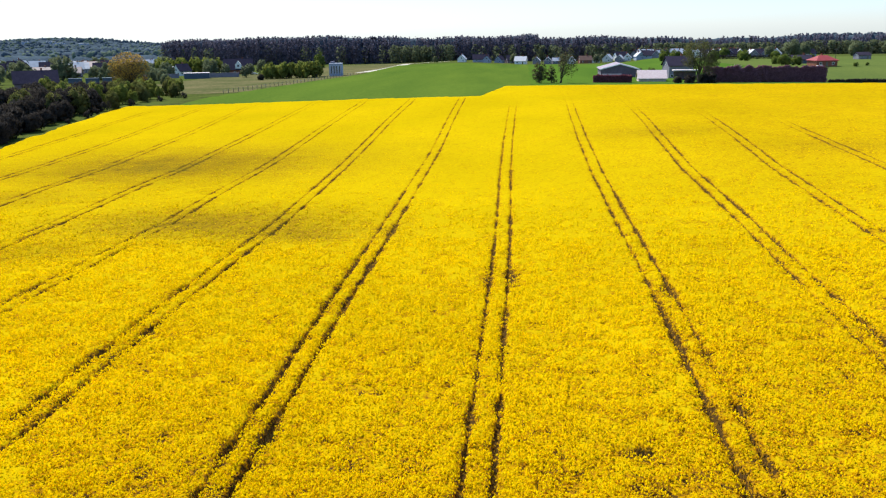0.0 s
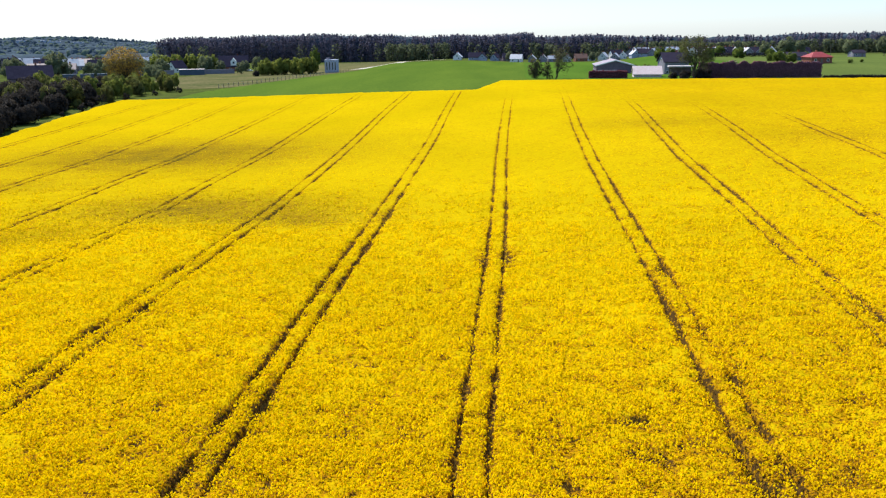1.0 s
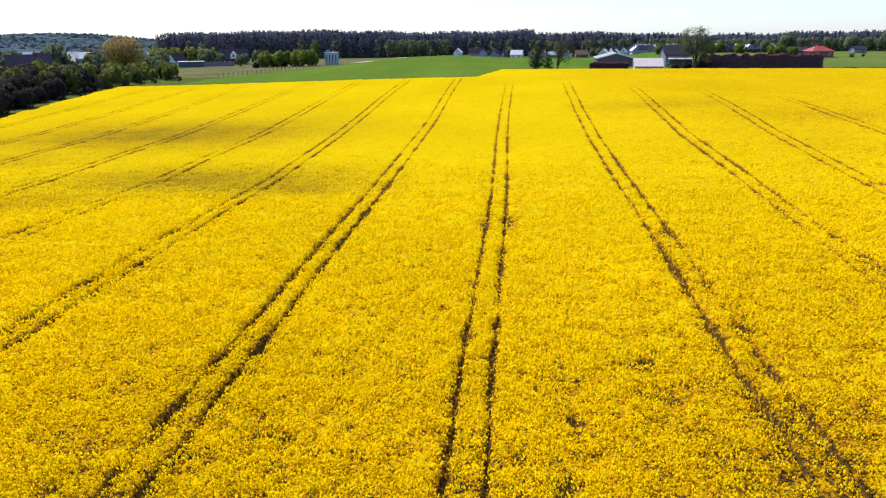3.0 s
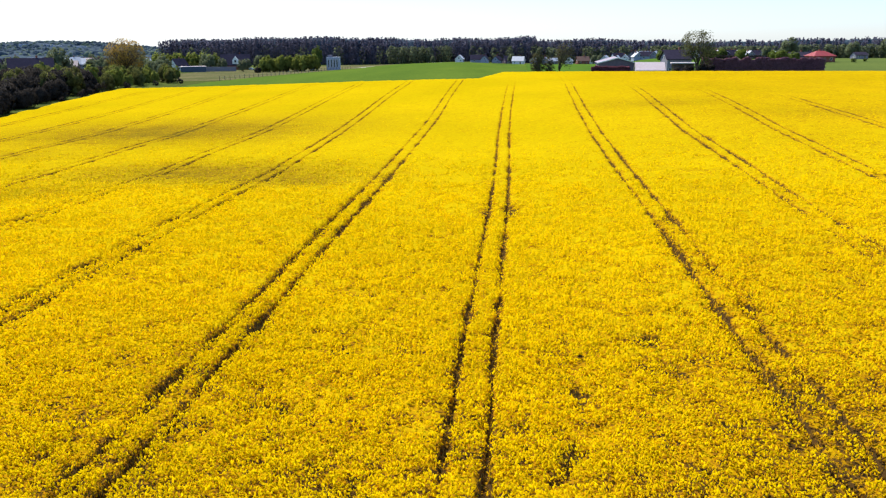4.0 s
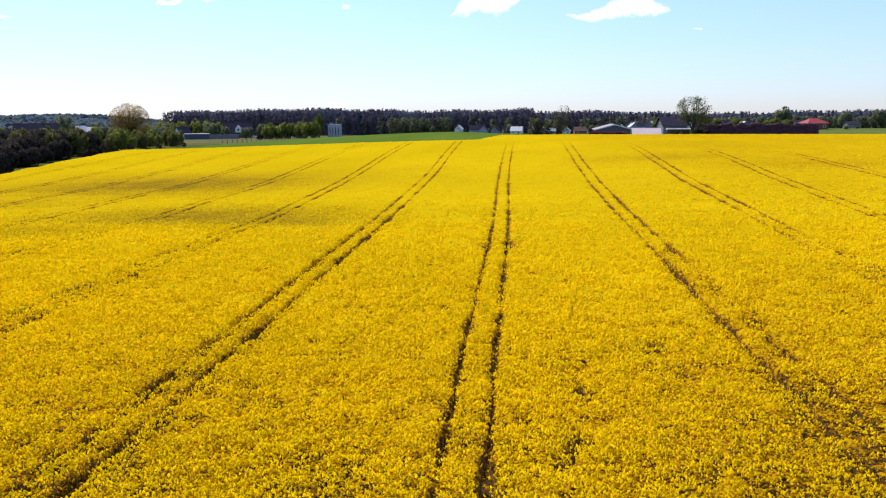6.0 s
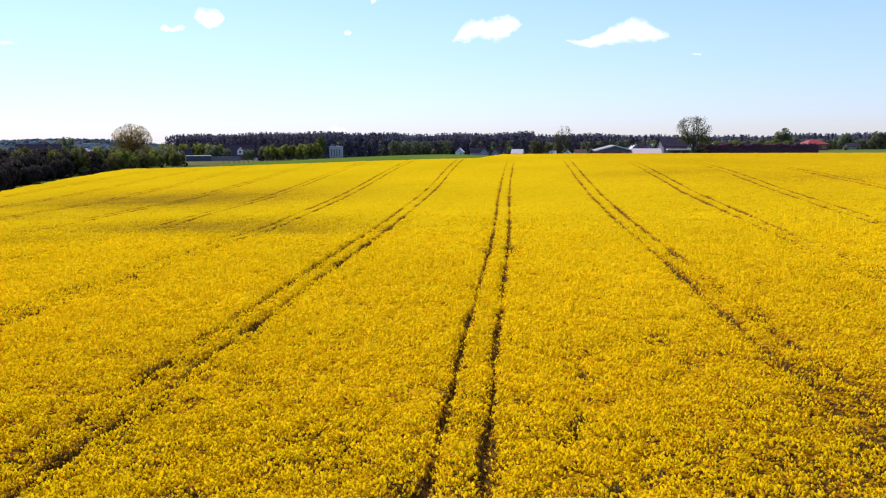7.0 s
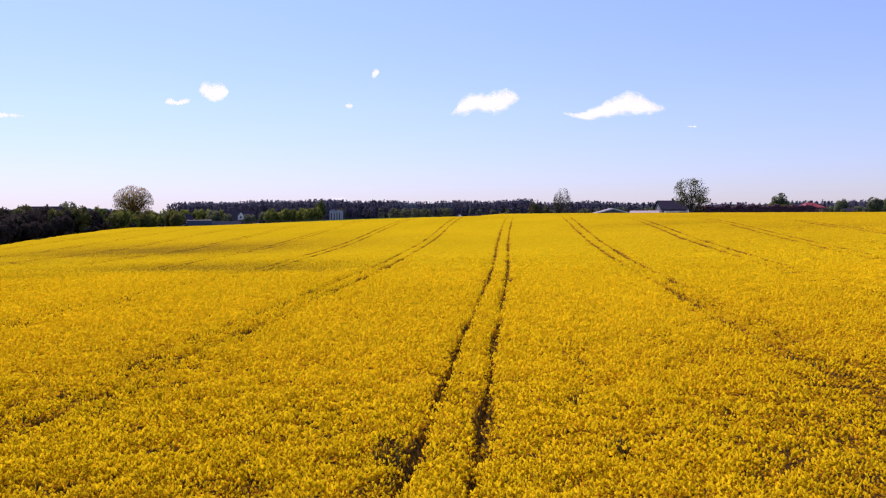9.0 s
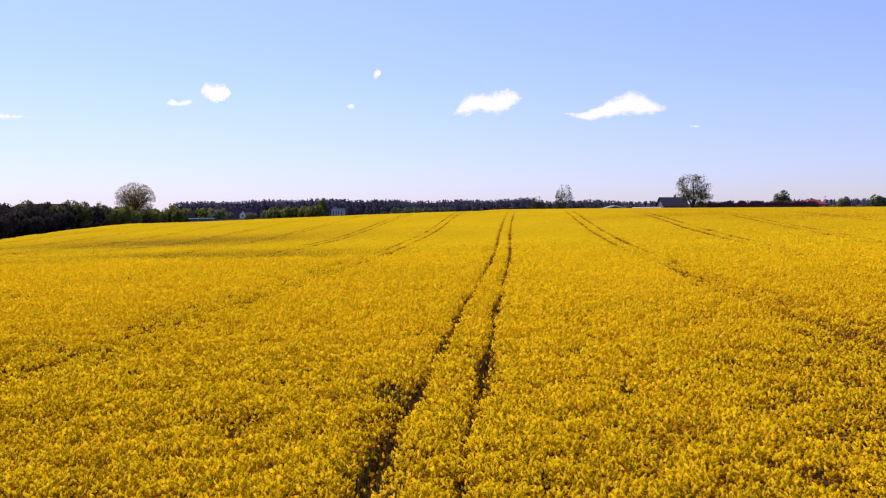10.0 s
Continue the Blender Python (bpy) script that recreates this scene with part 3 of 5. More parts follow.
def stems():
    """Bare stalks where the crop is open: along the near wheel tracks and in the thin spots."""
    rng = np.random.default_rng(17)
    n = 420000
    y = 27.0 + 65.0 * rng.random(n) ** 1.5
    x = rng.uniform(-0.72, 0.50, n) * (y - 18.0)
    open_here = np.maximum(np.clip(shoulder(x, y) * 1.2 - 0.5, 0, 1) * 0.45 * (1.0 - 0.9 * rut(x, y)), np.clip(bare(x, y) * 1.6 - 0.4, 0, 1) * 0.8)
    ok = (rng.random(n) < open_here) & (field_edge(x, y) > 0.5)
    x, y = x[ok], y[ok]
    n = len(x)
    foot = crop_top(x, y) - rng.uniform(0.7, 0.95, n)
    tip = crop_top(x, y) - rng.uniform(0.05, 0.40, n) - 0.2 * rut(x, y)
    a = rng.uniform(0, 6.28, n)
    w = rng.uniform(0.010, 0.022, n)
    lean = rng.normal(0, 0.10, (n, 2))
    cx, sy = np.cos(a) * w, np.sin(a) * w
    pts = np.stack([np.stack([x - cx, y - sy, foot], -1), np.stack([x + cx, y + sy, foot], -1),
                    np.stack([x + lean[:, 0] + cx * 0.6, y + lean[:, 1] + sy * 0.6, tip], -1), np.stack([x + lean[:, 0] - cx * 0.6, y + lean[:, 1] - sy * 0.6, tip], -1)], 1)
    faces = np.arange(n)[:, None] * 4 + np.array([0, 1, 2, 3])
    me = mesh_from("rapeseed_stems", pts.reshape(-1, 3), faces, M_STEM)
    return tagged(new("rapeseed_stems", me), "brown-green rapeseed stalks along the wheel tracks", "rapeseed", kind="stuff")


canopy()
flower_heads()
stems()


# ---- fields and tracks beyond ----
def wheat_keep(x, y):
    left = x - np.where(y < 300, -112.0, np.where(y < 470, -112.0 + (y - 300) * 0.16, -85.0 - (y - 470) * 0.04))
    return (left > 0) & (x < 120 + 0 * y) & (field_edge(x, y) < 0.6) & (y > 240) & (y < 690 - 0.05 * x)


tagged(sheet("wheat_field", np.arange(-116, 121, 2.0), np.arange(240, 700, 3.0), lambda x, y: land(x, y) + 0.32 + 0.05 * value_noise(x / 3, y / 3, 8), M_WHEAT, wheat_keep),
       "green young wheat field beyond the rapeseed", "wheat", kind="stuff")
def barley_keep(x, y):
    return (x > 7.0 + 0.018 * (y - 330)) & (x < 119) & (field_edge(x, y) < 0.4) & (y > 296) & (y < 670)


tagged(sheet("barley_field", np.arange(4, 120, 1.5), np.arange(294, 672, 3.0), lambda x, y: land(x, y) + 0.46 + 0.05 * value_noise(x / 3, y / 3, 9), M_BARLEY, barley_keep),
       "darker green barley strip beside the wheat", "barley", kind="stuff")
tagged(sheet("pasture", np.arange(122, 520, 6.0), np.arange(303, 700, 6.0), lambda x, y: land(x, y) + 0.06, M_PASTURE),
       "grazed green pasture behind the hedge", "grass", kind="stuff")
tagged(sheet("dry_meadow", np.arange(-190, -84, 3.0), np.arange(335, 560, 3.0), lambda x, y: land(x, y) + 0.05, M_DRY,
             lambda x, y: ~wheat_keep(x, y) & (x > -186 + (y - 335) * 0.03)),
       "dry straw-coloured meadow beside the wheat", "grass", kind="stuff")


def ribbon(name, label, points, wide, mat, up=0.1):
    """A track laid on the land through a few bends."""
    bm = bmesh.new()
    pts = [Vector(p) for p in points]
    dense = []
    for a, b in zip(pts, pts[1:]):
        dense += [a.lerp(b, i / 12) for i in range(12)]
    dense.append(pts[-1])
    row = []
    for i, p in enumerate(dense):
        d = (dense[min(i + 1, len(dense) - 1)] - dense[max(i - 1, 0)]).normalized()
        side = Vector((-d.y, d.x)) * wide * (0.5 + 0.08 * math.sin(i * 1.7))
        row.append([bm.verts.new((q.x, q.y, ground_at(q.x, q.y) + up)) for q in (p - side, p + side)])
    for (a, b), (c, d) in zip(row, row[1:]):
        bm.faces.new((a, c, d, b))
    me = bpy.data.meshes.new(name)
    bm.to_mesh(me)
    bm.free()
    me.materials.append(mat)
    return tagged(new(name, me), label, "track", kind="structure")


ribbon("road", "pale sandy farm track between wheat and woods", [(-92, 520), (-88, 600), (-92, 700), (-98, 790), (-60, 830)], 9.0, M_SAND)
tagged(sheet("fallow_strip", np.arange(-170, -92, 4.0), np.arange(545, 850, 6.0), lambda x, y: land(x, y) + 0.05, M_DRY), "dry fallow strip beside the track", "grass", kind="stuff")


# ---- trees and shrubs ----
def tube(vs, fs, path, radii, sides=5):
    """Adds a tapered limb along a path to lists of vertices and quads."""
    start = len(vs)
    for i, (p, r) in enumerate(zip(path, radii)):
        d = (path[min(i + 1, len(path) - 1)] - path[max(i - 1, 0)]).normalized()
        a = d.orthogonal().normalized()
        b = d.cross(a)
        for s in range(sides):
            t = 6.2832 * s / sides
            vs.append(p + (a * math.cos(t) + b * math.sin(t)) * r)
    for i in range(len(path) - 1):
        for s in range(sides):
            q, w = start + i * sides + s, start + i * sides + (s + 1) % sides
            fs.append((q, w, w + sides, q + sides))


def leaves(rng, centres, spread, count, size, flat=0.75):
    """Small bent leaf tufts around the centres: two triangles each, folded along the middle."""
    c = centres[rng.integers(0, len(centres), count)] + rng.normal(0, 1, (count, 3)) * np.array([spread, spread, spread * flat])
    a = rng.normal(0, 1, (count, 3))
    a /= np.linalg.norm(a, axis=1)[:, None]
    b = np.cross(a, rng.normal(0, 1, (count, 3)))
    b /= np.linalg.norm(b, axis=1)[:, None]
    n = np.cross(a, b)
    s = (size * rng.uniform(0.6, 1.4, count))[:, None]
    verts = np.stack([c - a * s, c + b * s * 0.55 + n * s * 0.3, c + a * s, c - b * s * 0.55 + n * s * 0.3], 1).reshape(-1, 3)
    i = np.arange(count)[:, None] * 4
    faces = np.concatenate([i + np.array([0, 1, 2]), i + np.array([0, 2, 3])])
    return verts, faces


def rounded(v, f, centre, size):
    """Turns tufts so that they face out of a crown, and gives the normals that go with it."""
    out = (v - centre) / (np.asarray(size, float) ** 2)
    out /= np.linalg.norm(out, axis=1)[:, None] + 1e-9
    a, b, c = v[f[:, 0]], v[f[:, 1]], v[f[:, 2]]
    away = (np.cross(b - a, c - a) * out[f[:, 0]]).sum(1) < 0
    f = np.where(away[:, None], f[:, ::-1], f)
    out = out * 0.85 + np.array([0, 0, 0.25])
    return f, out / (np.linalg.norm(out, axis=1)[:, None] + 1e-9)


def tree(name, label, category, x, y, h, radius, mat, seed, low=0.3, count=2200, size=0.45, limbs=9, stem=0.035, dome=1.0, group="", bark=M_BARK, spread=0.12, lean=0.0, twigs=False):
    """A tree or shrub: tapered trunk with limbs and twigs, and a loose crown of leaf tufts about the twig ends."""
    rng = np.random.default_rng(seed)
    root = thing(name, label, category, x, y, group=group)
    vs, fs, tips = [], [], []
    mid, tall = h * (low + 1.0) / 2, h * (1.0 - low) / 2
    shift = Vector((lean * h, 0, 0))

    def inside(v, most=1.0):
        """Pulls a place back to the crown's rounded outline."""
        r = math.sqrt((v.x - shift.x) ** 2 / radius ** 2 + (v.y / radius) ** 2 + ((v.z - mid) / tall) ** 2)
        if r <= most:
            return v
        c = Vector((shift.x, 0, mid))
        return c + (v - c) * (most / r)

    fork = max(0.06, low * 0.8)
    r0 = stem * h
    top = Vector((shift.x + rng.normal(0, 0.02) * h, rng.normal(0, 0.02) * h, h * 0.96))
    path = [Vector((0, 0, -0.2)), Vector((0.01 * h, 0, h * fork * 0.5)), Vector((top.x * 0.25, 0, h * fork)), Vector((top.x * 0.6, top.y * 0.6, h * 0.62)), top]
    tube(vs, fs, path, [r0 * 1.3, r0, r0 * 0.8, r0 * 0.38, 0.02], 6)
    for i in range(limbs):
        a = i * 2.399 + rng.uniform(-0.3, 0.3)
        up = 1.0 - dome * (i + 0.5) / limbs * 1.45
        flat = math.sqrt(max(0.0, 1 - min(1.0, abs(up)) ** 2))
        reach = rng.uniform(0.62, 1.06)
        p3 = Vector((shift.x + math.cos(a) * flat * radius * reach, math.sin(a) * flat * radius * reach, mid + up * tall * reach))
        p3.z = max(p3.z, 0.3)
        z0 = min(h * (fork + 0.42 * (i % 5) / 5 * (1 - fork)), max(p3.z - 0.12 * h, h * fork * 0.7))
        p0 = Vector((top.x * z0 / h * 0.8, top.y * z0 / h * 0.8, z0))
        bow = Vector((0, 0, 0.05 * h)) if up < 0.5 else Vector((math.cos(a), math.sin(a), 0)) * 0.05 * h
        p1, p2 = p0.lerp(p3, 0.35) + bow, p0.lerp(p3, 0.7) + bow * 0.8
        tube(vs, fs, [p0, p1, p2, p3], [r0 * 0.40, r0 * 0.27, r0 * 0.16, 0.015], 4 if twigs else 3)
        tips.append(p3)
        for j in range(6 if twigs else 4):
            q0 = p1.lerp(p3, j / (6 if twigs else 4))
            q1 = inside(q0 + Vector(rng.normal(0, 1, 3)) * radius * 0.26 + (p3 - p0) * 0.20, 1.0)
            tube(vs, fs, [q0, q0.lerp(q1, 0.5) + Vector((0, 0, 0.012 * h)), q1], [r0 * 0.13, r0 * 0.08, 0.012], 3)
            tips += [q1, q0.lerp(q1, 0.6)]
            if twigs:
                for _ in range(2):
                    q2 = inside(q1 + Vector(rng.normal(0, 1, 3)) * radius * 0.13 + (q1 - q0) * 0.2, 1.02)
                    tube(vs, fs, [q1, q2], [r0 * 0.06, 0.01], 3)
                    tips.append(q2)
    trunk = new("trunk", mesh_from("trunk", [tuple(v) for v in vs], fs, bark, True))
    trunk.parent = root
    centres = np.array([tuple(t) for t in tips])
    v, f = leaves(rng, centres, radius * spread, count, size)
    rel = (v - np.array([shift.x, 0, mid])) / np.array([radius, radius, tall])
    over = np.maximum(np.linalg.norm(rel, axis=1) / 1.05, 1.0)[:, None]
    v = np.array([shift.x, 0, mid]) + (v - np.array([shift.x, 0, mid])) / over
    v[:, 2] = np.maximum(v[:, 2], 0.05)
    f, out = rounded(v, f, np.array([shift.x, 0, mid]), (radius, radius, tall))
    me = mesh_from("crown", v, f, mat, True)
    me.normals_split_custom_set_from_vertices(out.tolist())
    crown = new("crown", me)
    crown.parent = root
    return root


def again(ob, x, y, turn, scale, label=""):
    if 175 < y < 350 and x < 0 and x > -0.412 * (y - 22):
        return None   # the meadow is open here
    c = copy_thing(ob, pose(x, y, ground_at(x, y), 0, 0, turn) @ Matrix.Scale(scale, 4))
    return tagged(c, label)


tree("oak_tree", "broad domed tree with golden-brown young leaves", "tree", -151, 332, 17.0, 7.6, M_LEAF_GOLD, 3, low=0.20, count=5600, size=0.22, limbs=38, stem=0.034, dome=1.0, spread=0.07, twigs=True)
tree("ash_tree", "tall airy tree with thin olive-green leaves beside the house", "tree", 74.5, 350, 18.0, 7.4, M_LEAF_ASH, 5, low=0.08, count=3900, size=0.25, limbs=17, stem=0.03, dome=0.95, spread=0.085, twigs=True)
tree("birch_tree", "slender leaning birch at the edge of the rapeseed", "tree", 20.8, 368, 15.0, 4.2, M_LEAF_OLIVE, 8, low=0.02, count=1500, size=0.23, limbs=14, stem=0.024, spread=0.13, lean=0.22, twigs=True)
tree("willow_bush", "rounded dense bush-like tree at the field edge", "tree", 12.2, 368, 10.0, 3.3, M_LEAF_OLIVE, 9, low=-0.3, count=2300, size=0.25, limbs=12, stem=0.03, spread=0.15)
tree("alder_shrub", "thin green shrub between two trees", "shrub", 17.4, 368, 8.8, 2.5, M_LEAF_OLIVE, 10, low=-0.3, count=600, size=0.32, limbs=9, spread=0.15)

# the thicket along the field's edge
def in_depth(x, y):
    """Where the old dark shrubs have closed up behind the edge of the thicket."""
    return x < -0.515 * (y - 22) and int(-x * 3 + y) % 5 > 0


dark = tree("thicket_shrub", "dark leafless-looking shrub in the field-side thicket", "shrub", -129, 203, 8.2, 4.6, M_LEAF_DARK, 21, low=-0.25, count=2400, size=0.46, limbs=11, stem=0.02, group="thicket along the field", spread=0.15)
fresh = tree("thicket_tree", "fresh green young tree in the field-side thicket", "tree", -134.5, 262, 8.8, 3.4, M_LEAF_THICKET, 22, low=-0.25, count=2900, size=0.35, limbs=12, stem=0.02, group="thicket along the field", spread=0.15)
lush = tree("thicket_birch", "bright green young birch in the field-side thicket", "tree", -141, 286, 9.0, 2.8, M_LEAF_LIGHT, 23, low=-0.25, count=2300, size=0.32, limbs=12, stem=0.02, group="thicket along the field", spread=0.15)
for x, y, s in ((-137, 197, 1.1), (-123, 172, 0.95), (-126, 182, 1.0), (-125, 190, 0.85), (-127, 200, 0.95), (-126, 208, 0.8), (-129, 178, 1.1), (-134, 188, 1.1), (-128, 214, 0.9), (-141, 212, 1.15), (-133, 224, 1.0), (-146, 226, 1.1), (-139, 237, 0.95), (-152, 240, 1.1), (-131, 238, 0.62),
                (-145, 252, 1.0), (-158, 256, 1.05), (-134, 250, 0.75), (-128, 186, 1.0), (-150, 200, 1.2), (-160, 222, 1.25), (-165, 285, 0.8), (-142, 270, 0.7), (-122, 180, 0.8), (-172, 262, 0.95), (-178, 240, 1.1), (-134, 206, 1.0), (-131, 194, 1.05), (-136, 217, 0.95), (-128, 226, 0.7), (-142, 204, 1.1), (-147, 216, 1.1), (-155, 230, 1.1), (-140, 226, 1.0)):
    again(dark if y < 236 or in_depth(x, y) else fresh, x, y, x * 37 % 360, s * 0.94)
for x, y, s in ((-143, 246, 1.0), (-152, 268, 0.95), (-160, 300, 0.85), (-148, 300, 0.75), (-140, 315, 0.72), (-150, 232, 0.85), (-134, 330, 0.78), (-128, 336, 0.8), (-165, 318, 0.8), (-172, 300, 0.9), (-180, 290, 0.9), (-122, 338, 0.7), (-137, 253, 0.85), (-131, 246, 0.7), (-139, 261, 0.95), (-145, 259, 1.0), (-130, 275, 0.6), (-137, 272, 0.85), (-133, 281, 0.62), (-144, 274, 0.95), (-131, 300, 0.6), (-127, 318, 0.6), (-143, 306, 0.75), (-136, 310, 0.7), (-152, 312, 0.8), (-112, 342, 0.5)):
    again(dark if in_depth(x, y) else fresh, x, y, x * 53 % 360, s * 1.08)
for x, y, s in ((-148, 281, 0.9), (-155, 290, 1.0), (-137, 290, 0.72), (-131, 326, 0.75), (-137, 338, 0.8), (-126, 330, 0.65), (-119, 342, 0.6), (-163, 272, 1.0), (-185, 330, 1.0), (-135, 268, 0.8), (-141, 279, 0.9), (-145, 291, 0.85), (-138, 300, 0.75), (-131, 292, 0.6), (-130, 311, 0.6), (-145, 318, 0.8), (-124, 324, 0.55), (-117, 334, 0.55), (-139, 325, 0.7)):
    again(dark if in_depth(x, y) else lush, x, y, x * 71 % 360, s)
rng = np.random.default_rng(55)
for i in range(80):
    y = rng.uniform(182, 345)
    x = -126.5 - 0.05 * (y - 200) - rng.uniform(0, 42) - (6 if y < 290 else 0)
    if math.hypot(x + 151, y - 332) < 5:
        continue
    pick = (dark if rng.random() < 0.9 else fresh) if y < 245 or in_depth(x, y) else (fresh, lush, fresh)[rng.integers(0, 3)]
    again(pick, x, y, rng.uniform(0, 360), rng.uniform(0.72, 1.08) * (1.0 if y < 300 else 0.8))
small = tree("verge_shrub", "small grey-green shrub on the grassy verge", "shrub", -126.5, 252, 2.6, 1.4, M_LEAF_DARK, 24, low=-0.3, count=300, size=0.25, limbs=6, stem=0.02, group="shrubs on the verge", spread=0.15)
for x, y, s in ((-128, 284, 1.0), (-125, 300, 0.8), (-121, 312, 0.9), (-117, 322, 0.8), (-111, 330, 1.1), (-97, 338, 0.8), (-131, 270, 1.2), (-93, 342, 0.6), (-126, 240, 0.6), (-129, 262, 0.9)):
    again(small, x, y, x * 91 % 360, s)
tree("sapling", "thin bare sapling at the field's edge", "tree", -124.6, 262, 4.2, 0.9, M_LEAF_DARK, 25, low=0.35, count=70, size=0.2, limbs=6, stem=0.012, spread=0.15)

for x, y, sc in ((71.5, 352, 0.5), (76.5, 353, 0.6), (80.5, 357, 0.62), (68.5, 361, 0.42)):
    again(dark, x, y, x * 41 % 360, sc, "dark undergrowth at the foot of the ash tree")

# rows of young birches before the woods
birch = tree("row_birch", "light green young birch in a dense row", "tree", -128, 470, 10.0, 2.9, M_LEAF_LIGHT, 31, low=-0.25, count=1100, size=0.44, limbs=10, stem=0.016, group="birch row by the white building", spread=0.15)
rng = np.random.default_rng(77)
for i in range(24):
    again(birch, -138 + i * 1.32 + rng.uniform(-0.7, 0.7), 468 + rng.uniform(-6, 8), rng.uniform(0, 360), rng.uniform(0.8, 1.06))
tree("poplar", "taller poplar beside the white building", "tree", -110.5, 486, 14.5, 3.3, M_LEAF_MID, 32, low=0.05, count=1500, size=0.5, limbs=16, stem=0.02, spread=0.15)
row = tree("wood_edge_birch", "light green birch in front of the dark pines", "tree", -228, 570, 12.0, 3.4, M_LEAF_LIGHT, 33, low=-0.2, count=1000, size=0.58, limbs=10, stem=0.016, group="birches before the pines", spread=0.15)
for i in range(24):
    again(row, -244 + i * 1.85 + rng.uniform(-0.8, 0.8), 570 + rng.uniform(-9, 9), rng.uniform(0, 360), rng.uniform(0.8, 1.08))
garden = tree("garden_tree", "dark green garden tree between the houses", "tree", -262, 470, 9.0, 3.6, M_LEAF_WOOD, 34, low=-0.15, count=900, size=0.5, limbs=10, stem=0.02, group="garden trees", spread=0.15)
for x, y, s in ((-258, 470, 1.65), (-222, 500, 1.05), (-214, 510, 1.1), (-228, 516, 1.15), (-236, 506, 1.0), (-244, 478, 0.9), (-176, 420, 0.9), (-168, 404, 0.7), (-190, 440, 0.8), (-305, 560, 1.2), (-270, 600, 1.1), (-330, 620, 1.0), (-199, 552, 1.15), (-204, 556, 1.2), (-172, 546, 0.85), (-168, 560, 1.1), (-195, 530, 0.8), (-215, 520, 0.9), (-160, 500, 0.8), (-152, 520, 0.8),
                (-268, 425, 0.9), (-205, 470, 0.9), (-183, 530, 0.9), (-250, 560, 0.9), (-360, 700, 1.3), (-300, 700, 1.3), (-420, 740, 1.3), (-235, 640, 1.1), (-390, 640, 1.1)):
    again(garden, x, y, x * 31 % 360, s)
for i in range(26):
    again(garden, rng.uniform(-70, 300), rng.uniform(735, 830), rng.uniform(0, 360), rng.uniform(0.5, 1.0))
for i in range(64):
    y = 450 + 450 * rng.random() ** 1.3
    x = -(y - 22) * rng.uniform(0.42, 0.70)
    again(garden, x, y, rng.uniform(0, 360), rng.uniform(0.45, 0.85) * (1.0 + (y - 385) / 900))
again(dark, -136, 454, 20, 0.42, "dark low bush heap by the fence")

# behind the hedge
tree("maple_tree", "lone leafy tree standing above the hedge", "tree", 166, 520, 13.2, 5.0, M_LEAF_WOOD, 41, low=0.1, count=1700, size=0.5, limbs=14, stem=0.02, spread=0.15)
grove = tree("grove_tree", "dark tree in the grove by the pasture", "tree", 235, 600, 12.0, 4.8, M_LEAF_WOOD, 42, low=0.06, count=1400, size=0.58, limbs=11, stem=0.02, group="grove by the pasture", spread=0.15)
for x, y, s in ((262, 610, 1.15), (275, 615, 1.2), (288, 630, 1.2), (300, 640, 1.1), (315, 660, 1.2), (250, 640, 0.9), (296, 600, 1.1), (190, 640, 0.8), (330, 640, 1.2), (222, 660, 0.9), (342, 700, 1.2)):
    again(grove, x, y, x * 17 % 360, s)
orchard = tree("orchard_tree", "pale green rounded tree behind the hedge", "tree", 150, 560, 6.8, 3.8, M_LEAF_MID, 43, low=-0.15, count=1100, size=0.45, limbs=10, stem=0.02, group="trees behind the hedge", spread=0.15)
for x, y, s in ((125, 540, 0.9), (138, 590, 1.0), (160, 600, 1.0), (108, 610, 0.9), (146, 452, 0.75), (141, 456, 0.85), (182, 600, 0.9), (195, 570, 0.6), (118, 660, 1.1), (140, 680, 1.1), (170, 690, 1.2), (148, 470, 0.62), (143, 474, 0.7), (153, 472, 0.5), (66, 445, 0.6), (72, 446, 0.62), (62, 448, 0.6), (70, 372, 0.4), (112, 590, 1.1), (205, 640, 1.0), (225, 690, 1.2)):
    again(orchard, x, y, x * 43 % 360, s)
again(orchard, 169, 436, 10, 0.32, "small round bush alone on the pasture")
again(orchard, 176, 440, 80, 0.24, "small round bush alone on the pasture")


blossom = tree("blossom_shrub", "pale blossoming shrub behind the hedge", "shrub", 100, 392, 6.5, 3.4, M_BLOSSOM, 44, low=-0.2, count=500, size=0.5, limbs=8, stem=0.02, group="blossoming shrubs", spread=0.15)


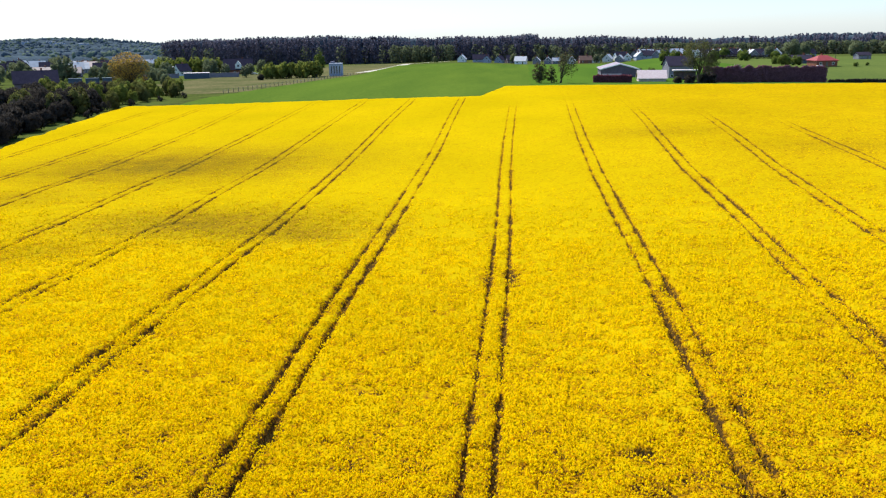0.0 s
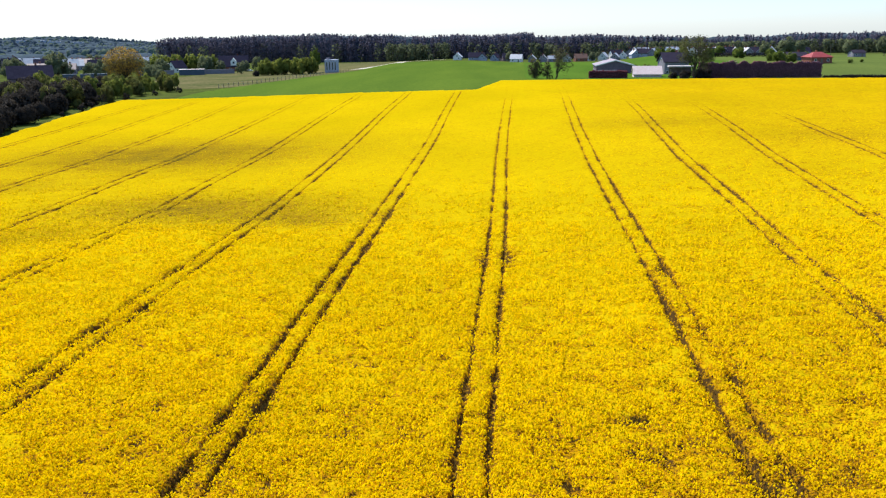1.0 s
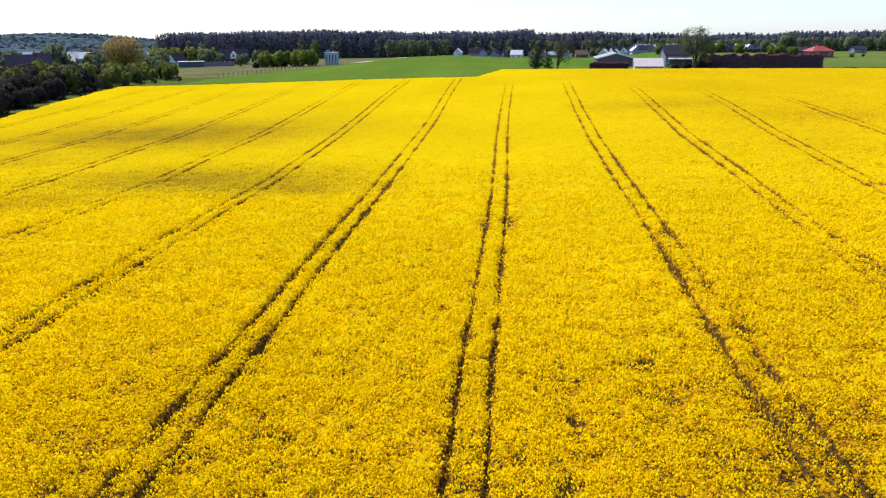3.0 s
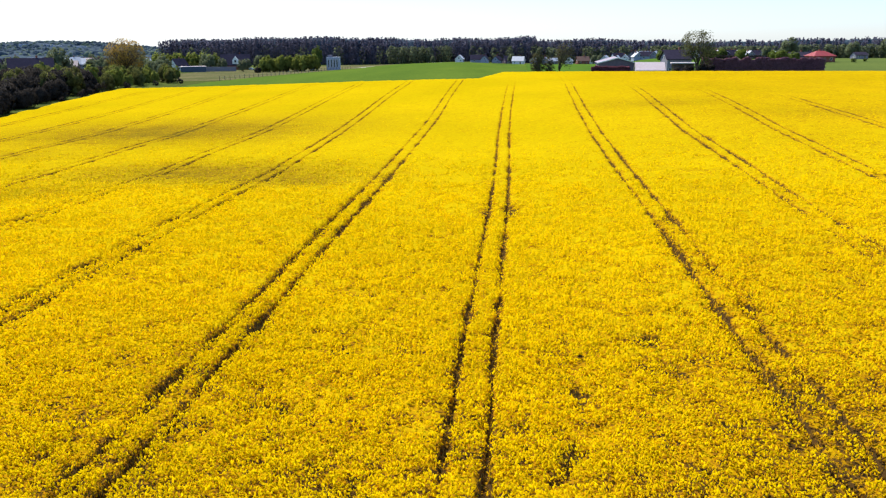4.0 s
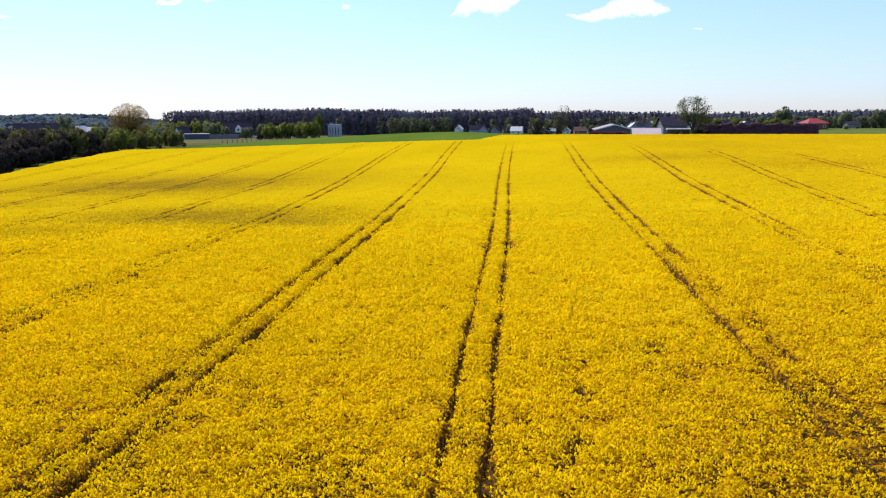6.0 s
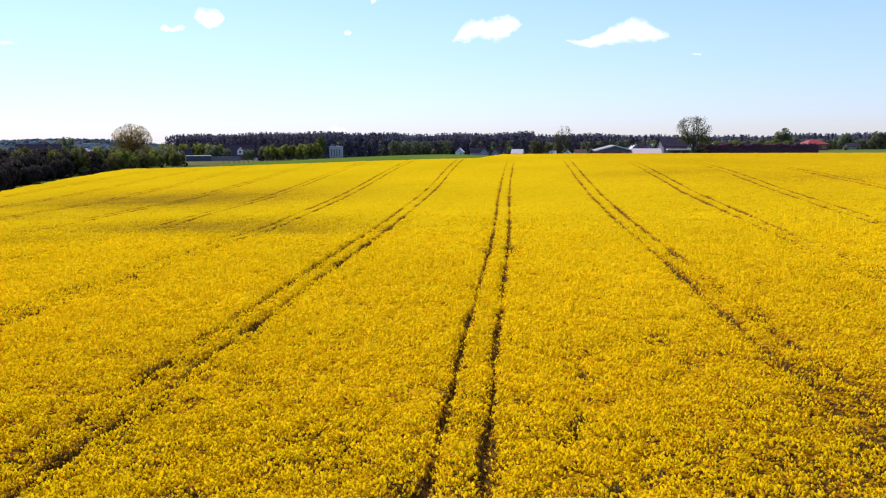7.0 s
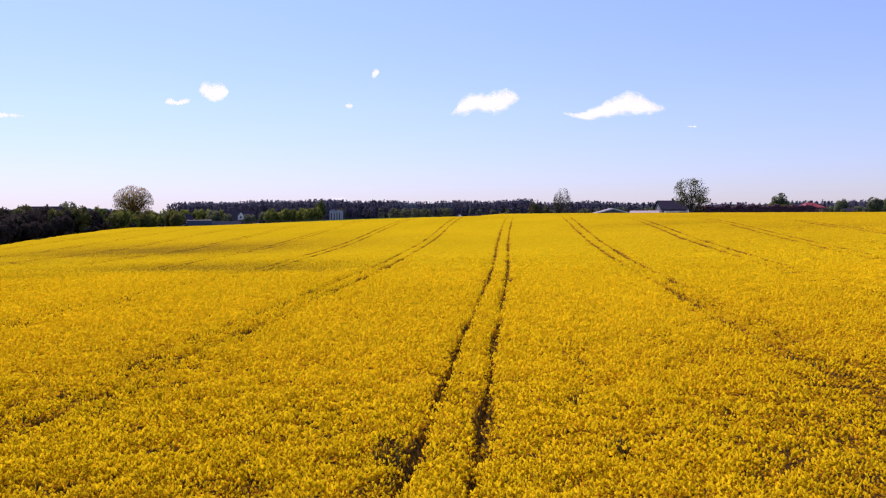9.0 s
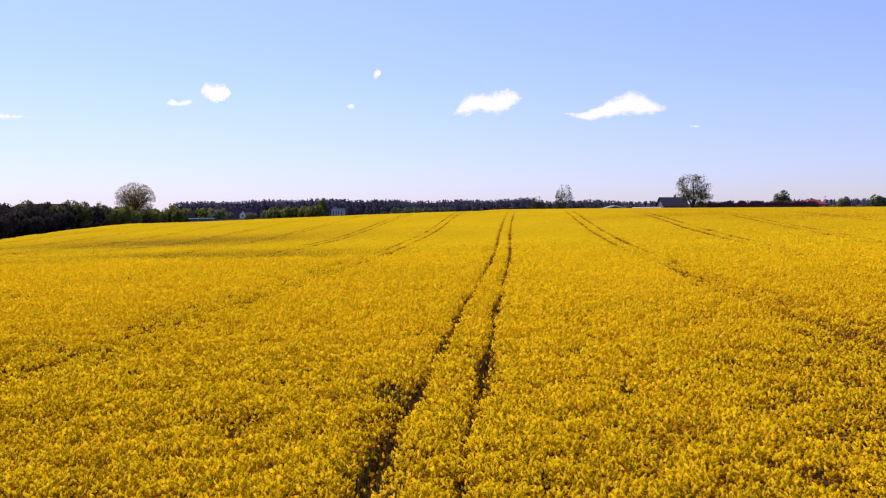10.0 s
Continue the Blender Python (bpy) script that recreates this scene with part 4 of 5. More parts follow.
def hedge(name, label, x0, y0, x1, y1, h, deep, mat, seed, n):
    """A clipped hedge: stems along its foot and a dense ragged block of leaf tufts."""
    rng = np.random.default_rng(seed)
    root = thing(name, label, "hedge", x0, y0, z=0.0)
    root.matrix_basis = Matrix.Identity(4)
    along = rng.uniform(0, 1, n)
    wave = 0.78 + 0.14 * value_noise(along * 19, along * 0, seed) + 0.10 * value_noise(along * 70, along * 0, seed + 1)
    x = x0 + (x1 - x0) * along + rng.normal(0, 0.1, n)
    y = y0 + (y1 - y0) * along + rng.uniform(-deep / 2, deep / 2, n)
    z = land(x, y) + h * wave * rng.uniform(0.0, 1.0, n) ** 0.8
    v, f = leaves(rng, np.stack([x, y, z], -1), 0.12, n, 0.36)
    middle = np.stack([v[:, 0], y0 + (y1 - y0) * np.clip((v[:, 0] - x0) / (x1 - x0), 0, 1), land(v[:, 0], v[:, 1]) + h * 0.4], -1)
    f, out = rounded(v, f, middle, (1.0, deep / 2, h * 0.6))
    me = mesh_from("foliage", v, f, mat, True)
    me.normals_split_custom_set_from_vertices(out.tolist())
    crown = new("foliage", me)
    crown.parent = root
    vs, fs = [], []
    steps = int(math.hypot(x1 - x0, y1 - y0) / 1.6)
    for i in range(steps + 1):
        t = i / steps
        px, py = x0 + (x1 - x0) * t, y0 + (y1 - y0) * t
        g = ground_at(px, py)
        tube(vs, fs, [Vector((px, py, g - 0.1)), Vector((px + 0.1, py, g + h * 0.5)), Vector((px - 0.1, py, g + h * 0.85))], [0.07, 0.05, 0.02], 4)
    stems = new("stems", mesh_from("stems", [tuple(q) for q in vs], fs, M_BARK))
    stems.parent = root
    return root


hedge("tall_hedge", "long tall dark copper-coloured hedge along the field", 80, 366, 127.5, 362, 7.4, 2.6, M_LEAF_RED, 51, 32000)
hedge("far_hedge", "long dark clipped hedge below the far houses", 138, 618, 186, 612, 3.0, 2.0, M_LEAF_DARK, 54, 2600)
hedge("weedy_bank", "low dark weedy bank behind the rapeseed", 129, 363, 205, 368, 1.5, 1.2, M_LEAF_DARK, 53, 5200)
hedge("barn_hedge", "dark copper-coloured hedge before the barn", 35.5, 372, 51, 370, 3.7, 2.2, M_LEAF_WINE, 52, 9000)


def woods(name, label, spots, mat, seed, smooth=False):
    """Far pine woods in one mesh: stems, and crowns of ragged tiers."""
    rng = np.random.default_rng(seed)
    vs, fs, outs, base = [], [], [], 0
    for x, y, h, r, kind in spots:
        g = ground_at(x, y)
        if kind == 2:
            # far off: one rounded, uneven crown
            start, sides = base, 5
            for at, wide in ((0.08, 0.5), (0.36, 1.0), (0.68, 0.95), (0.90, 0.55)):
                for s in range(sides):
                    a = 6.2832 * (s + rng.uniform(-0.4, 0.4)) / sides
                    q = r * wide * rng.uniform(0.65, 1.3)
                    vs.append((x + q * math.cos(a), y + q * math.sin(a), g + h * (at + rng.uniform(-0.07, 0.07))))
            vs.append((x + rng.normal(0, 0.2) * r, y, g + h))
            for ring in range(3):
                for s in range(sides):
                    p, q = start + ring * sides + s, start + ring * sides + (s + 1) % sides
                    fs += [(p, q, q + sides), (p, q + sides, p + sides)]
            for s in range(sides):
                fs.append((start + 3 * sides + s, start + 3 * sides + (s + 1) % sides, start + 4 * sides))
            base += 4 * sides + 1
        else:
            # a crown of leaf or needle tufts: rounded for a broadleaf tree, narrowing to a blunt top for a pine
            n = 84 if kind else 66
            at = rng.uniform(0.12, 1.0, n) if kind else 0.10 + 0.90 * rng.random(n) ** 0.75
            wide = np.sqrt(np.clip(1 - ((at - 0.56) / 0.46) ** 2, 0.02, 1)) if kind else (1.03 - at) ** 0.75 * 1.15
            a, q = rng.uniform(0, 6.2832, n), r * wide * np.sqrt(rng.uniform(0.15, 1.0, n)) * rng.uniform(0.8, 1.15, n)
            c = np.stack([x + q * np.cos(a), y + q * np.sin(a), g + h * at - 1.3], -1)
            v, f = leaves(rng, c, 0.15, n, 0.98 if kind else 0.92)
            f, out = rounded(v, f, np.array([x, y, g + h * 0.5]), (r, r, h * 0.6))
            outs += [tuple(t) for t in out]
            vs += [tuple(t) for t in v]
            fs += [tuple(t) for t in f + base]
            base += len(v)
        for s in range(3):
            a = 2.0944 * s
            vs += [(x + 0.25 * math.cos(a), y + 0.25 * math.sin(a), g - 0.3), (x + 0.12 * math.cos(a), y + 0.12 * math.sin(a), g + h * 0.6)]
        for s in range(3):
            p, q = base + 2 * s, base + 2 * ((s + 1) % 3)
            fs += [(p, q, q + 1), (p, q + 1, p + 1)]
            outs += [(math.cos(2.0944 * s), math.sin(2.0944 * s), 0.0)] * 2
        base += 6
    me = mesh_from(name, vs, fs, mat, True)
    if not smooth:
        me.normals_split_custom_set_from_vertices(outs)
    return tagged(new(name, me), label, "woods", kind="stuff")


rng = np.random.default_rng(99)
pines, mixed, hill, slope = [], [], [], []
for i in range(3000):
    x = -392 + 1032 * ((i * 0.6180339887) % 1.0)
    y = 880 + 75 * rng.random() ** 1.6 + 0.05 * abs(x)
    top = (16.4 if x < 30 else 13.0) - 3.6 * rng.random() ** 1.5 + 0.5 + 1.2 * math.sin(x * 0.021) + 0.8 * math.sin(x * 0.083)
    light = (-130 < x < -60 and rng.random() < 0.5) or (x > 150 and rng.random() < 0.45) or (x > 20 and rng.random() < 0.15) or rng.random() < 0.05
    h = top - ground_at(x, y)
    (mixed if light else pines).append((x, y - (14 if light else 0), h * (0.7 if light else 1.0), rng.uniform(3.6, 5.6) if light else rng.uniform(3.3, 4.8), 1 if light else 0))
for i in range(320):
    x = rng.uniform(900, 2400)
    hill.append((x, 2600 + rng.uniform(-80, 80), rng.uniform(22, 27), rng.uniform(6, 10), 2))
for i in range(700):
    x = rng.uniform(-2050, -600)
    hill.append((x, 2230 + rng.uniform(-70, 70), rng.uniform(9, 17), rng.uniform(2.5, 5.0), 2))
for i in range(2800):
    y = 1000 + 1230 * rng.random() ** 0.7
    (slope if i % 5 < 2 else hill).append((-y * rng.uniform(0.41, 0.80), y, rng.uniform(8, 17), rng.uniform(3.5, 7.5), 2))
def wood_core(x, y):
    """A sheet added inside the woods, just below the tops, to close the gaps between crowns."""
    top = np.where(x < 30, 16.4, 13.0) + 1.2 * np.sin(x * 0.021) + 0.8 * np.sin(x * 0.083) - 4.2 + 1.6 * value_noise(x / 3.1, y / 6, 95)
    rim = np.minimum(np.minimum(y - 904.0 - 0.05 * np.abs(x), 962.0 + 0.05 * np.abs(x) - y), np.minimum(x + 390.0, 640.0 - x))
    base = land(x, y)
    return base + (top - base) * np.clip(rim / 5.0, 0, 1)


tagged(sheet("wood_interior", np.arange(-392, 643, 3.0), np.arange(878, 1000, 4.0), wood_core, M_HAZE_TINT, lambda x, y: (y > 900 + 0.05 * np.abs(x)) & (y < 968 + 0.05 * np.abs(x))),
       "added sheet closing gaps inside the pine woods, tinted with haze", "woods", kind="stuff")
woods("pine_woods", "pine woods along the skyline with haze painted into their violet-blue", pines, M_NEEDLE_HAZE, 61)
woods("mixed_woods", "greener broadleaf trees at the edge of the pine woods", mixed, M_LEAF_WOOD, 62)
# the haze over slopes and hills is only in the trees' colours
woods("slope_trees", "trees scattered over the far slopes, haze painted into their pale green", slope, M_HAZE_TINT_GREEN, 64, True)
woods("haze_tinted_woods", "distant wooded hills with haze painted into their blue-green", hill, M_HAZE_TINT, 63, True)


def hazy_canopy(x, y):
    """Tree tops of the far wooded hills: rounded crowns grown together, lower towards the rim."""
    rim = np.minimum(np.minimum(-0.40 * y - x, x + 2100.0), np.minimum(y - 930.0, 2330.0 - y))
    tops = 2.5 + 5.0 * value_noise(x / 21, y / 34, 91) + 6.5 * value_noise(x / 9.5, y / 16, 92) + 5.0 * value_noise(x / 190, y / 400, 94)
    groves = np.clip(value_noise(x / 90, y / 70, 93) * 3.0 - 0.75 + np.clip((y - 1700) / 300, 0, 1), 0.0, 1)
    return land(x, y) - 0.5 + tops * np.clip(rim / 14.0, 0, 1) * groves


tagged(sheet("hazy_wooded_hills", np.arange(-2110, -370, 4.0), np.arange(925, 2340, 12.0), hazy_canopy, M_HAZE_TINT, lambda x, y: (x < -0.40 * y + 6) & (x > -0.86 * y - 40)),
       "distant wooded hills with haze painted into their blue-green", "woods", kind="stuff")


# ---- buildings ----
def window(parent, wall_y, cx, cz, w, h, axis="y", out=1):
    """A framed window set on a wall, frame proud of the wall and pane within it."""
    def put(bm, a0, a1, d0, d1, z0, z1):
        if axis == "y":
            box(bm, a0, a1, min(d0, d1), max(d0, d1), z0, z1)
        else:
            box(bm, min(d0, d1), max(d0, d1), a0, a1, z0, z1)
    f = bmesh.new()
    t = 0.12
    d0, d1 = wall_y - 0.02 * out, wall_y + 0.09 * out
    put(f, cx - w / 2, cx + w / 2, d0, d1, cz - h / 2, cz - h / 2 + t)
    put(f, cx - w / 2, cx + w / 2, d0, d1, cz + h / 2 - t, cz + h / 2)
    put(f, cx - w / 2, cx - w / 2 + t, d0, d1, cz - h / 2 + t, cz + h / 2 - t)
    put(f, cx + w / 2 - t, cx + w / 2, d0, d1, cz - h / 2 + t, cz + h / 2 - t)
    frame_ob = part("window", f, M_FRAME, parent)
    p = bmesh.new()
    put(p, cx - w / 2 + t, cx + w / 2 - t, wall_y - 0.02 * out, wall_y + 0.03 * out, cz - h / 2 + t, cz + h / 2 - t)
    part("pane", p, M_PANE, frame_ob)
    return frame_ob


def house(name, label, x, y, turn, length, depth, eave, ridge, wall, roof, windows=3, chimney=True, door=True, over=0.5, group="", category="house", sink=0.5, gable_window=True):
    """A gabled house: solid walls up to the gables, two thick roof slopes, windows, a door and a chimney. The ridge runs along x."""
    root = thing(name, label, category, x, y, turn=turn, group=group)
    l, d = length / 2, depth / 2
    bm = bmesh.new()
    prof = [(-d, -sink), (d, -sink), (d, eave), (0, ridge - 0.12), (-d, eave)]
    ends = [[bm.verts.new((sx * l, py, pz)) for py, pz in prof] for sx in (-1, 1)]
    bm.faces.new(ends[0][::-1])
    bm.faces.new(ends[1])
    for i in range(5):
        j = (i + 1) % 5
        bm.faces.new((ends[0][i], ends[0][j], ends[1][j], ends[1][i]))
    bmesh.ops.recalc_face_normals(bm, faces=bm.faces[:])
    part("wall", bm, wall, root)
    slope = (ridge - eave) / d
    for side in (-1, 1):
        bm = bmesh.new()
        ye, ze = side * (d + over), eave - slope * over
        rim = [(ye, ze), (0, ridge), (0, ridge + 0.25), (ye, ze + 0.25)]
        e2 = [[bm.verts.new((sx * (l + over), py, pz + 0.02)) for py, pz in rim] for sx in (-1, 1)]
        bm.faces.new(e2[0])
        bm.faces.new(e2[1][::-1])
        for i in range(4):
            j = (i + 1) % 4
            bm.faces.new((e2[0][i], e2[1][i], e2[1][j], e2[0][j]))
        bmesh.ops.recalc_face_normals(bm, faces=bm.faces[:])
        part("roof", bm, roof, root)
    if chimney:
        bm = bmesh.new()
        box(bm, l * 0.3 - 0.4, l * 0.3 + 0.4, d * 0.2 - 0.4, d * 0.2 + 0.4, ridge - 1.0, ridge + 1.1)
        box(bm, l * 0.3 - 0.5, l * 0.3 + 0.5, d * 0.2 - 0.5, d * 0.2 + 0.5, ridge + 1.1, ridge + 1.25)
        part("chimney", bm, M_BRICK, root)
    for i in range(windows):
        cx = -l + length * (i + 0.5) / windows
        for out in (-1, 1):
            if door and out == -1 and i == windows // 2:
                bm = bmesh.new()
                box(bm, cx - 0.55, cx + 0.55, -d - 0.08, -d + 0.02, -0.02, 2.1, 0.02)
                part("door", bm, M_WOOD, root)
            else:
                window(root, out * d, cx, min(1.55, eave - 0.9), 1.3, 1.25, "y", out)
    if gable_window:
        for out in (-1, 1):
            window(root, out * l, 0, eave + 0.7, 1.3, 1.2, "x", out)
            window(root, out * l, -d * 0.45, min(1.55, eave - 0.9), 1.2, 1.2, "x", out)
    return root


def hipped_house(name, label, x, y, turn, length, depth, eave, ridge, wall, roof):
    """A house under a roof that slopes to all four sides."""
    root = thing(name, label, "house", x, y, turn=turn)
    l, d, o = length / 2, depth / 2, 0.5
    bm = bmesh.new()
    box(bm, -l, l, -d, d, -0.5, eave, 0.03)
    part("wall", bm, wall, root)
    bm = bmesh.new()
    low = [bm.verts.new((sx * (l + o), sy * (d + o), eave + 0.004)) for sx, sy in ((-1, -1), (1, -1), (1, 1), (-1, 1))]
    rim = [bm.verts.new((v.co.x, v.co.y, eave + 0.2)) for v in low]
    ends = [bm.verts.new((sx * (l - d * 0.8), 0, ridge)) for sx in (-1, 1)]
    bm.faces.new(low[::-1])
    for i in range(4):
        j = (i + 1) % 4
        bm.faces.new((low[i], low[j], rim[j], rim[i]))
    for f in ((rim[0], rim[1], ends[1], ends[0]), (rim[1], rim[2], ends[1]), (rim[2], rim[3], ends[0], ends[1]), (rim[3], rim[0], ends[0])):
        bm.faces.new(f)
    bmesh.ops.recalc_face_normals(bm, faces=bm.faces[:])
    part("roof", bm, roof, root)
    bm = bmesh.new()
    box(bm, -0.4, 0.4, 0.6, 1.4, ridge - 1.4, ridge + 0.7)
    part("chimney", bm, M_BRICK, root)
    for cx in (-l * 0.6, l * 0.6):
        window(root, -d, cx, 1.4, 1.3, 1.2, "y", -1)
    bm = bmesh.new()
    box(bm, -0.5, 0.5, -d - 0.08, -d + 0.02, -0.02, 2.1, 0.02)
    part("door", bm, M_WOOD, root)
    return root


def plain_block(name, label, category, x, y, turn, length, depth, height, mat, rim=None, sink=0.4, group=""):
    """A flat-roofed block with a coping round its top."""
    root = thing(name, label, category, x, y, turn=turn, group=group)
    bm = bmesh.new()
    box(bm, -length / 2, length / 2, -depth / 2, depth / 2, -sink, height, 0.04)
    part("wall", bm, mat, root)
    bm = bmesh.new()
    box(bm, -length / 2 - 0.15, length / 2 + 0.15, -depth / 2 - 0.15, depth / 2 + 0.15, height + 0.003, height + 0.22, 0.03)
    part("roof", bm, rim or mat, root)
    return root


# the farm at the far end of the field
barn = house("barn", "low broad barn with dull sheet roof and dark board walls", 53.2, 432, 88, 22, 18, 4.3, 6.7, M_MAUVE, M_BARNROOF, windows=3, chimney=False, door=True, over=0.6, category="barn", gable_window=False)
for side in (-1, 1):
    bm = bmesh.new()
    for y0, y1 in ((0.0, 9.6),):
        s = 2.4 / 9.0
        q = [bm.verts.new((x, side * y, 6.7 - s * y + dz)) for x in (-11.75, -11.63) for y, dz in ((y0, -0.15), (y1, -0.15), (y1, 0.32), (y0, 0.32))]
        for f in ((0, 1, 2, 3), (7, 6, 5, 4), (0, 4, 5, 1), (1, 5, 6, 2), (2, 6, 7, 3), (3, 7, 4, 0)):
            bm.faces.new([q[i] for i in f])
    bmesh.ops.recalc_face_normals(bm, faces=bm.faces[:])
    part("fascia", bm, M_WHITE, barn, "white gable board")
bm = bmesh.new()
box(bm, -11.14, -11.01, -1.0, 8.6, 0.4, 2.3, 0.02)
part("cladding", bm, M_STREAKED, barn, "pale streaked boards on the lower gable")
# the farmhouse's grey stands in for shade on its white walls
house("farmhouse", "white farmhouse with shade painted as grey walls and a dark slate roof", 78.5, 412, 8, 11.5, 10, 6.4, 10.1, M_GREY, M_SLATE, windows=4, over=0.7)
house("low_shed", "pale pinkish shed with a rust-streaked sheet roof", 61.2, 381, -3, 11.6, 9.0, 1.9, 4.9, M_STREAKED, M_STREAKED, windows=0, chimney=False, category="shed", gable_window=False)
carport = thing("carport", "flat white-roofed carport beside the farmhouse", "carport", 77.6, 390, turn=-4)
bm = bmesh.new()
box(bm, -5.6, 5.6, -2.5, 2.5, 4.35, 4.85, 0.04)
part("roof", bm, M_PALE, carport)
for px in (-4.6, 0.0, 4.6):
    for py in (-2.2, 2.2):
        bm = bmesh.new()
        box(bm, px - 0.1, px + 0.1, py - 0.1, py + 0.1, -0.3, 4.348)
        part("post", bm, M_WOOD, carport)
bm = bmesh.new()
box(bm, -4.9, 4.9, 2.35, 2.5, -0.2, 4.34)
part("back_wall", bm, M_MAUVE, carport)

# houses beyond the wheat, one by one: place, turn, size, walls and roof
far_row = ((-44, 760, 82, 8, 8, M_WHITE, M_METAL, "small white gabled cottage with a pale roof"), (-27, 757, 4, 16, 9, M_PALEBLUE, M_SLATE, "long blue-grey house with a slate roof"),
           (-21, 750, 84, 8, 8, M_PALEBLUE, M_SLATE, "blue-grey gabled house with a slate roof"), (-10, 764, 70, 10, 8, M_PALEBLUE, M_SLATE, "blue-grey house by the woods"),
           (8.7, 720, -14, 11, 8, M_WHITE, M_METAL, "low white house with a bright metal roof"), (22, 716, 84, 8, 7, M_GREY, M_METAL, "steep-roofed grey house with a bright slope"),
           (31.5, 716, 86, 8, 7, M_GREY, M_METAL, "steep-roofed grey house with a bright slope"), (38.5, 720, 10, 7, 5, M_GREY, M_METAL, "small grey outbuilding with a metal roof"),
           (51.8, 722, 80, 8, 7, M_WHITE, M_METAL, "white gabled house with a bright slope"), (64.5, 738, 12, 12, 8, M_BRICK, M_BROWNROOF, "brick house with a brown roof"),
           (76, 762, 75, 9, 8, M_WHITE, M_SLATE, "white gabled house by the woods"), (2, 768, 20, 14, 9, M_MAUVE, M_SLATE, "dark boarded house before the woods"),
           (88, 770, 70, 11, 9, M_WHITE, M_METAL, "white house with steep pale roof"), (100, 775, 20, 13, 10, M_WHITE, M_SLATE, "white house with broad dark roof"),
           (110, 760, 75, 11, 9, M_GREY, M_SLATE, "grey house with dark roof"), (150, 780, 30, 14, 10, M_WHITE, M_METAL, "white house with pale roof"),
           (163, 775, 70, 11, 9, M_WHITE, M_METAL, "white gabled house by the lane"), (176, 785, 20, 13, 9, M_GREY, M_SLATE, "grey house by the lane"),
           (188, 780, 70, 11, 9, M_WHITE, M_METAL, "white house with a metal roof"), (200, 790, 10, 12, 9, M_WHITE, M_SLATE, "white house with dark roof"),
           (240, 800, 65, 12, 10, M_WHITE, M_METAL, "white house with steep pale roof"), (258, 810, 20, 14, 10, M_GREY, M_SLATE, "grey house with dark roof"),
           (118, 790, 75, 12, 9, M_WHITE, M_METAL, "white house with a bright metal roof"), (128, 802, 20, 13, 9, M_GREY, M_METAL, "grey house with a bright metal roof"),
           (138, 790, 70, 12, 9, M_WHITE, M_METAL, "white house with a steep pale roof"), (147, 806, 80, 12, 9, M_GREY, M_METAL, "grey house with a pale roof"),
           (158, 795, 65, 13, 9, M_WHITE, M_METAL, "white house with a pale metal roof"), (170, 702, 80, 12, 9, M_GREY, M_METAL, "grey house with a bright steep roof"),
           (112, 772, 70, 9, 7, M_GREY, M_METAL, "small grey house with a bright roof"), (122, 776, 20, 9, 7, M_PALEBLUE, M_SLATE, "small blue-grey house with a dark roof"), (131, 773, 80, 9, 7, M_GREY, M_METAL, "small grey house with a bright roof"), (164, 694, 10, 9, 7, M_MAUVE, M_SLATE, "small dark house with a slate roof"), (181, 706, 15, 12, 9, M_MAUVE, M_SLATE, "dark house with a broad roof"))
rng = np.random.default_rng(808)
for i in range(22):
    x = 92 + 7.4 * i + rng.uniform(-2.5, 2.5)
    steep = rng.random() < 0.65
    far_row += ((x, 712 + rng.uniform(-14, 16), rng.uniform(62, 98) if steep else rng.uniform(-15, 25), rng.uniform(8, 12), rng.uniform(7, 9), (M_WHITE, M_PALEBLUE, M_GREY, M_MAUVE)[rng.integers(0, 4)],
                 M_METAL if steep else M_SLATE, "small house with a bright steep roof" if steep else "small house with a dark roof"),)
for x, y, turn, l, d, wall, roof, text in far_row:
    house("village_house", text, x, y, turn, l * 0.88, d * 0.88, 2.9, 2.9 + d * 0.42, wall, roof, windows=2, group="houses before the woods")
hipped_house("red_roof_house", "dark red house with a hipped red tiled roof", 154.3, 440, 12, 11.0, 8.5, 2.6, 5.2, M_BRICK, M_REDROOF)
house("pasture_shed", "pale grey shed with a dark roof on the pasture", 231, 580, 14, 8.5, 6, 2.8, 4.4, M_GREY, M_SLATE, windows=2, chimney=False, category="shed")
house("grey_cottage", "grey-blue cottage half hidden by trees", 159, 484, -5, 10, 7, 2.4, 4.4, M_BLUE, M_SLATE, windows=3)

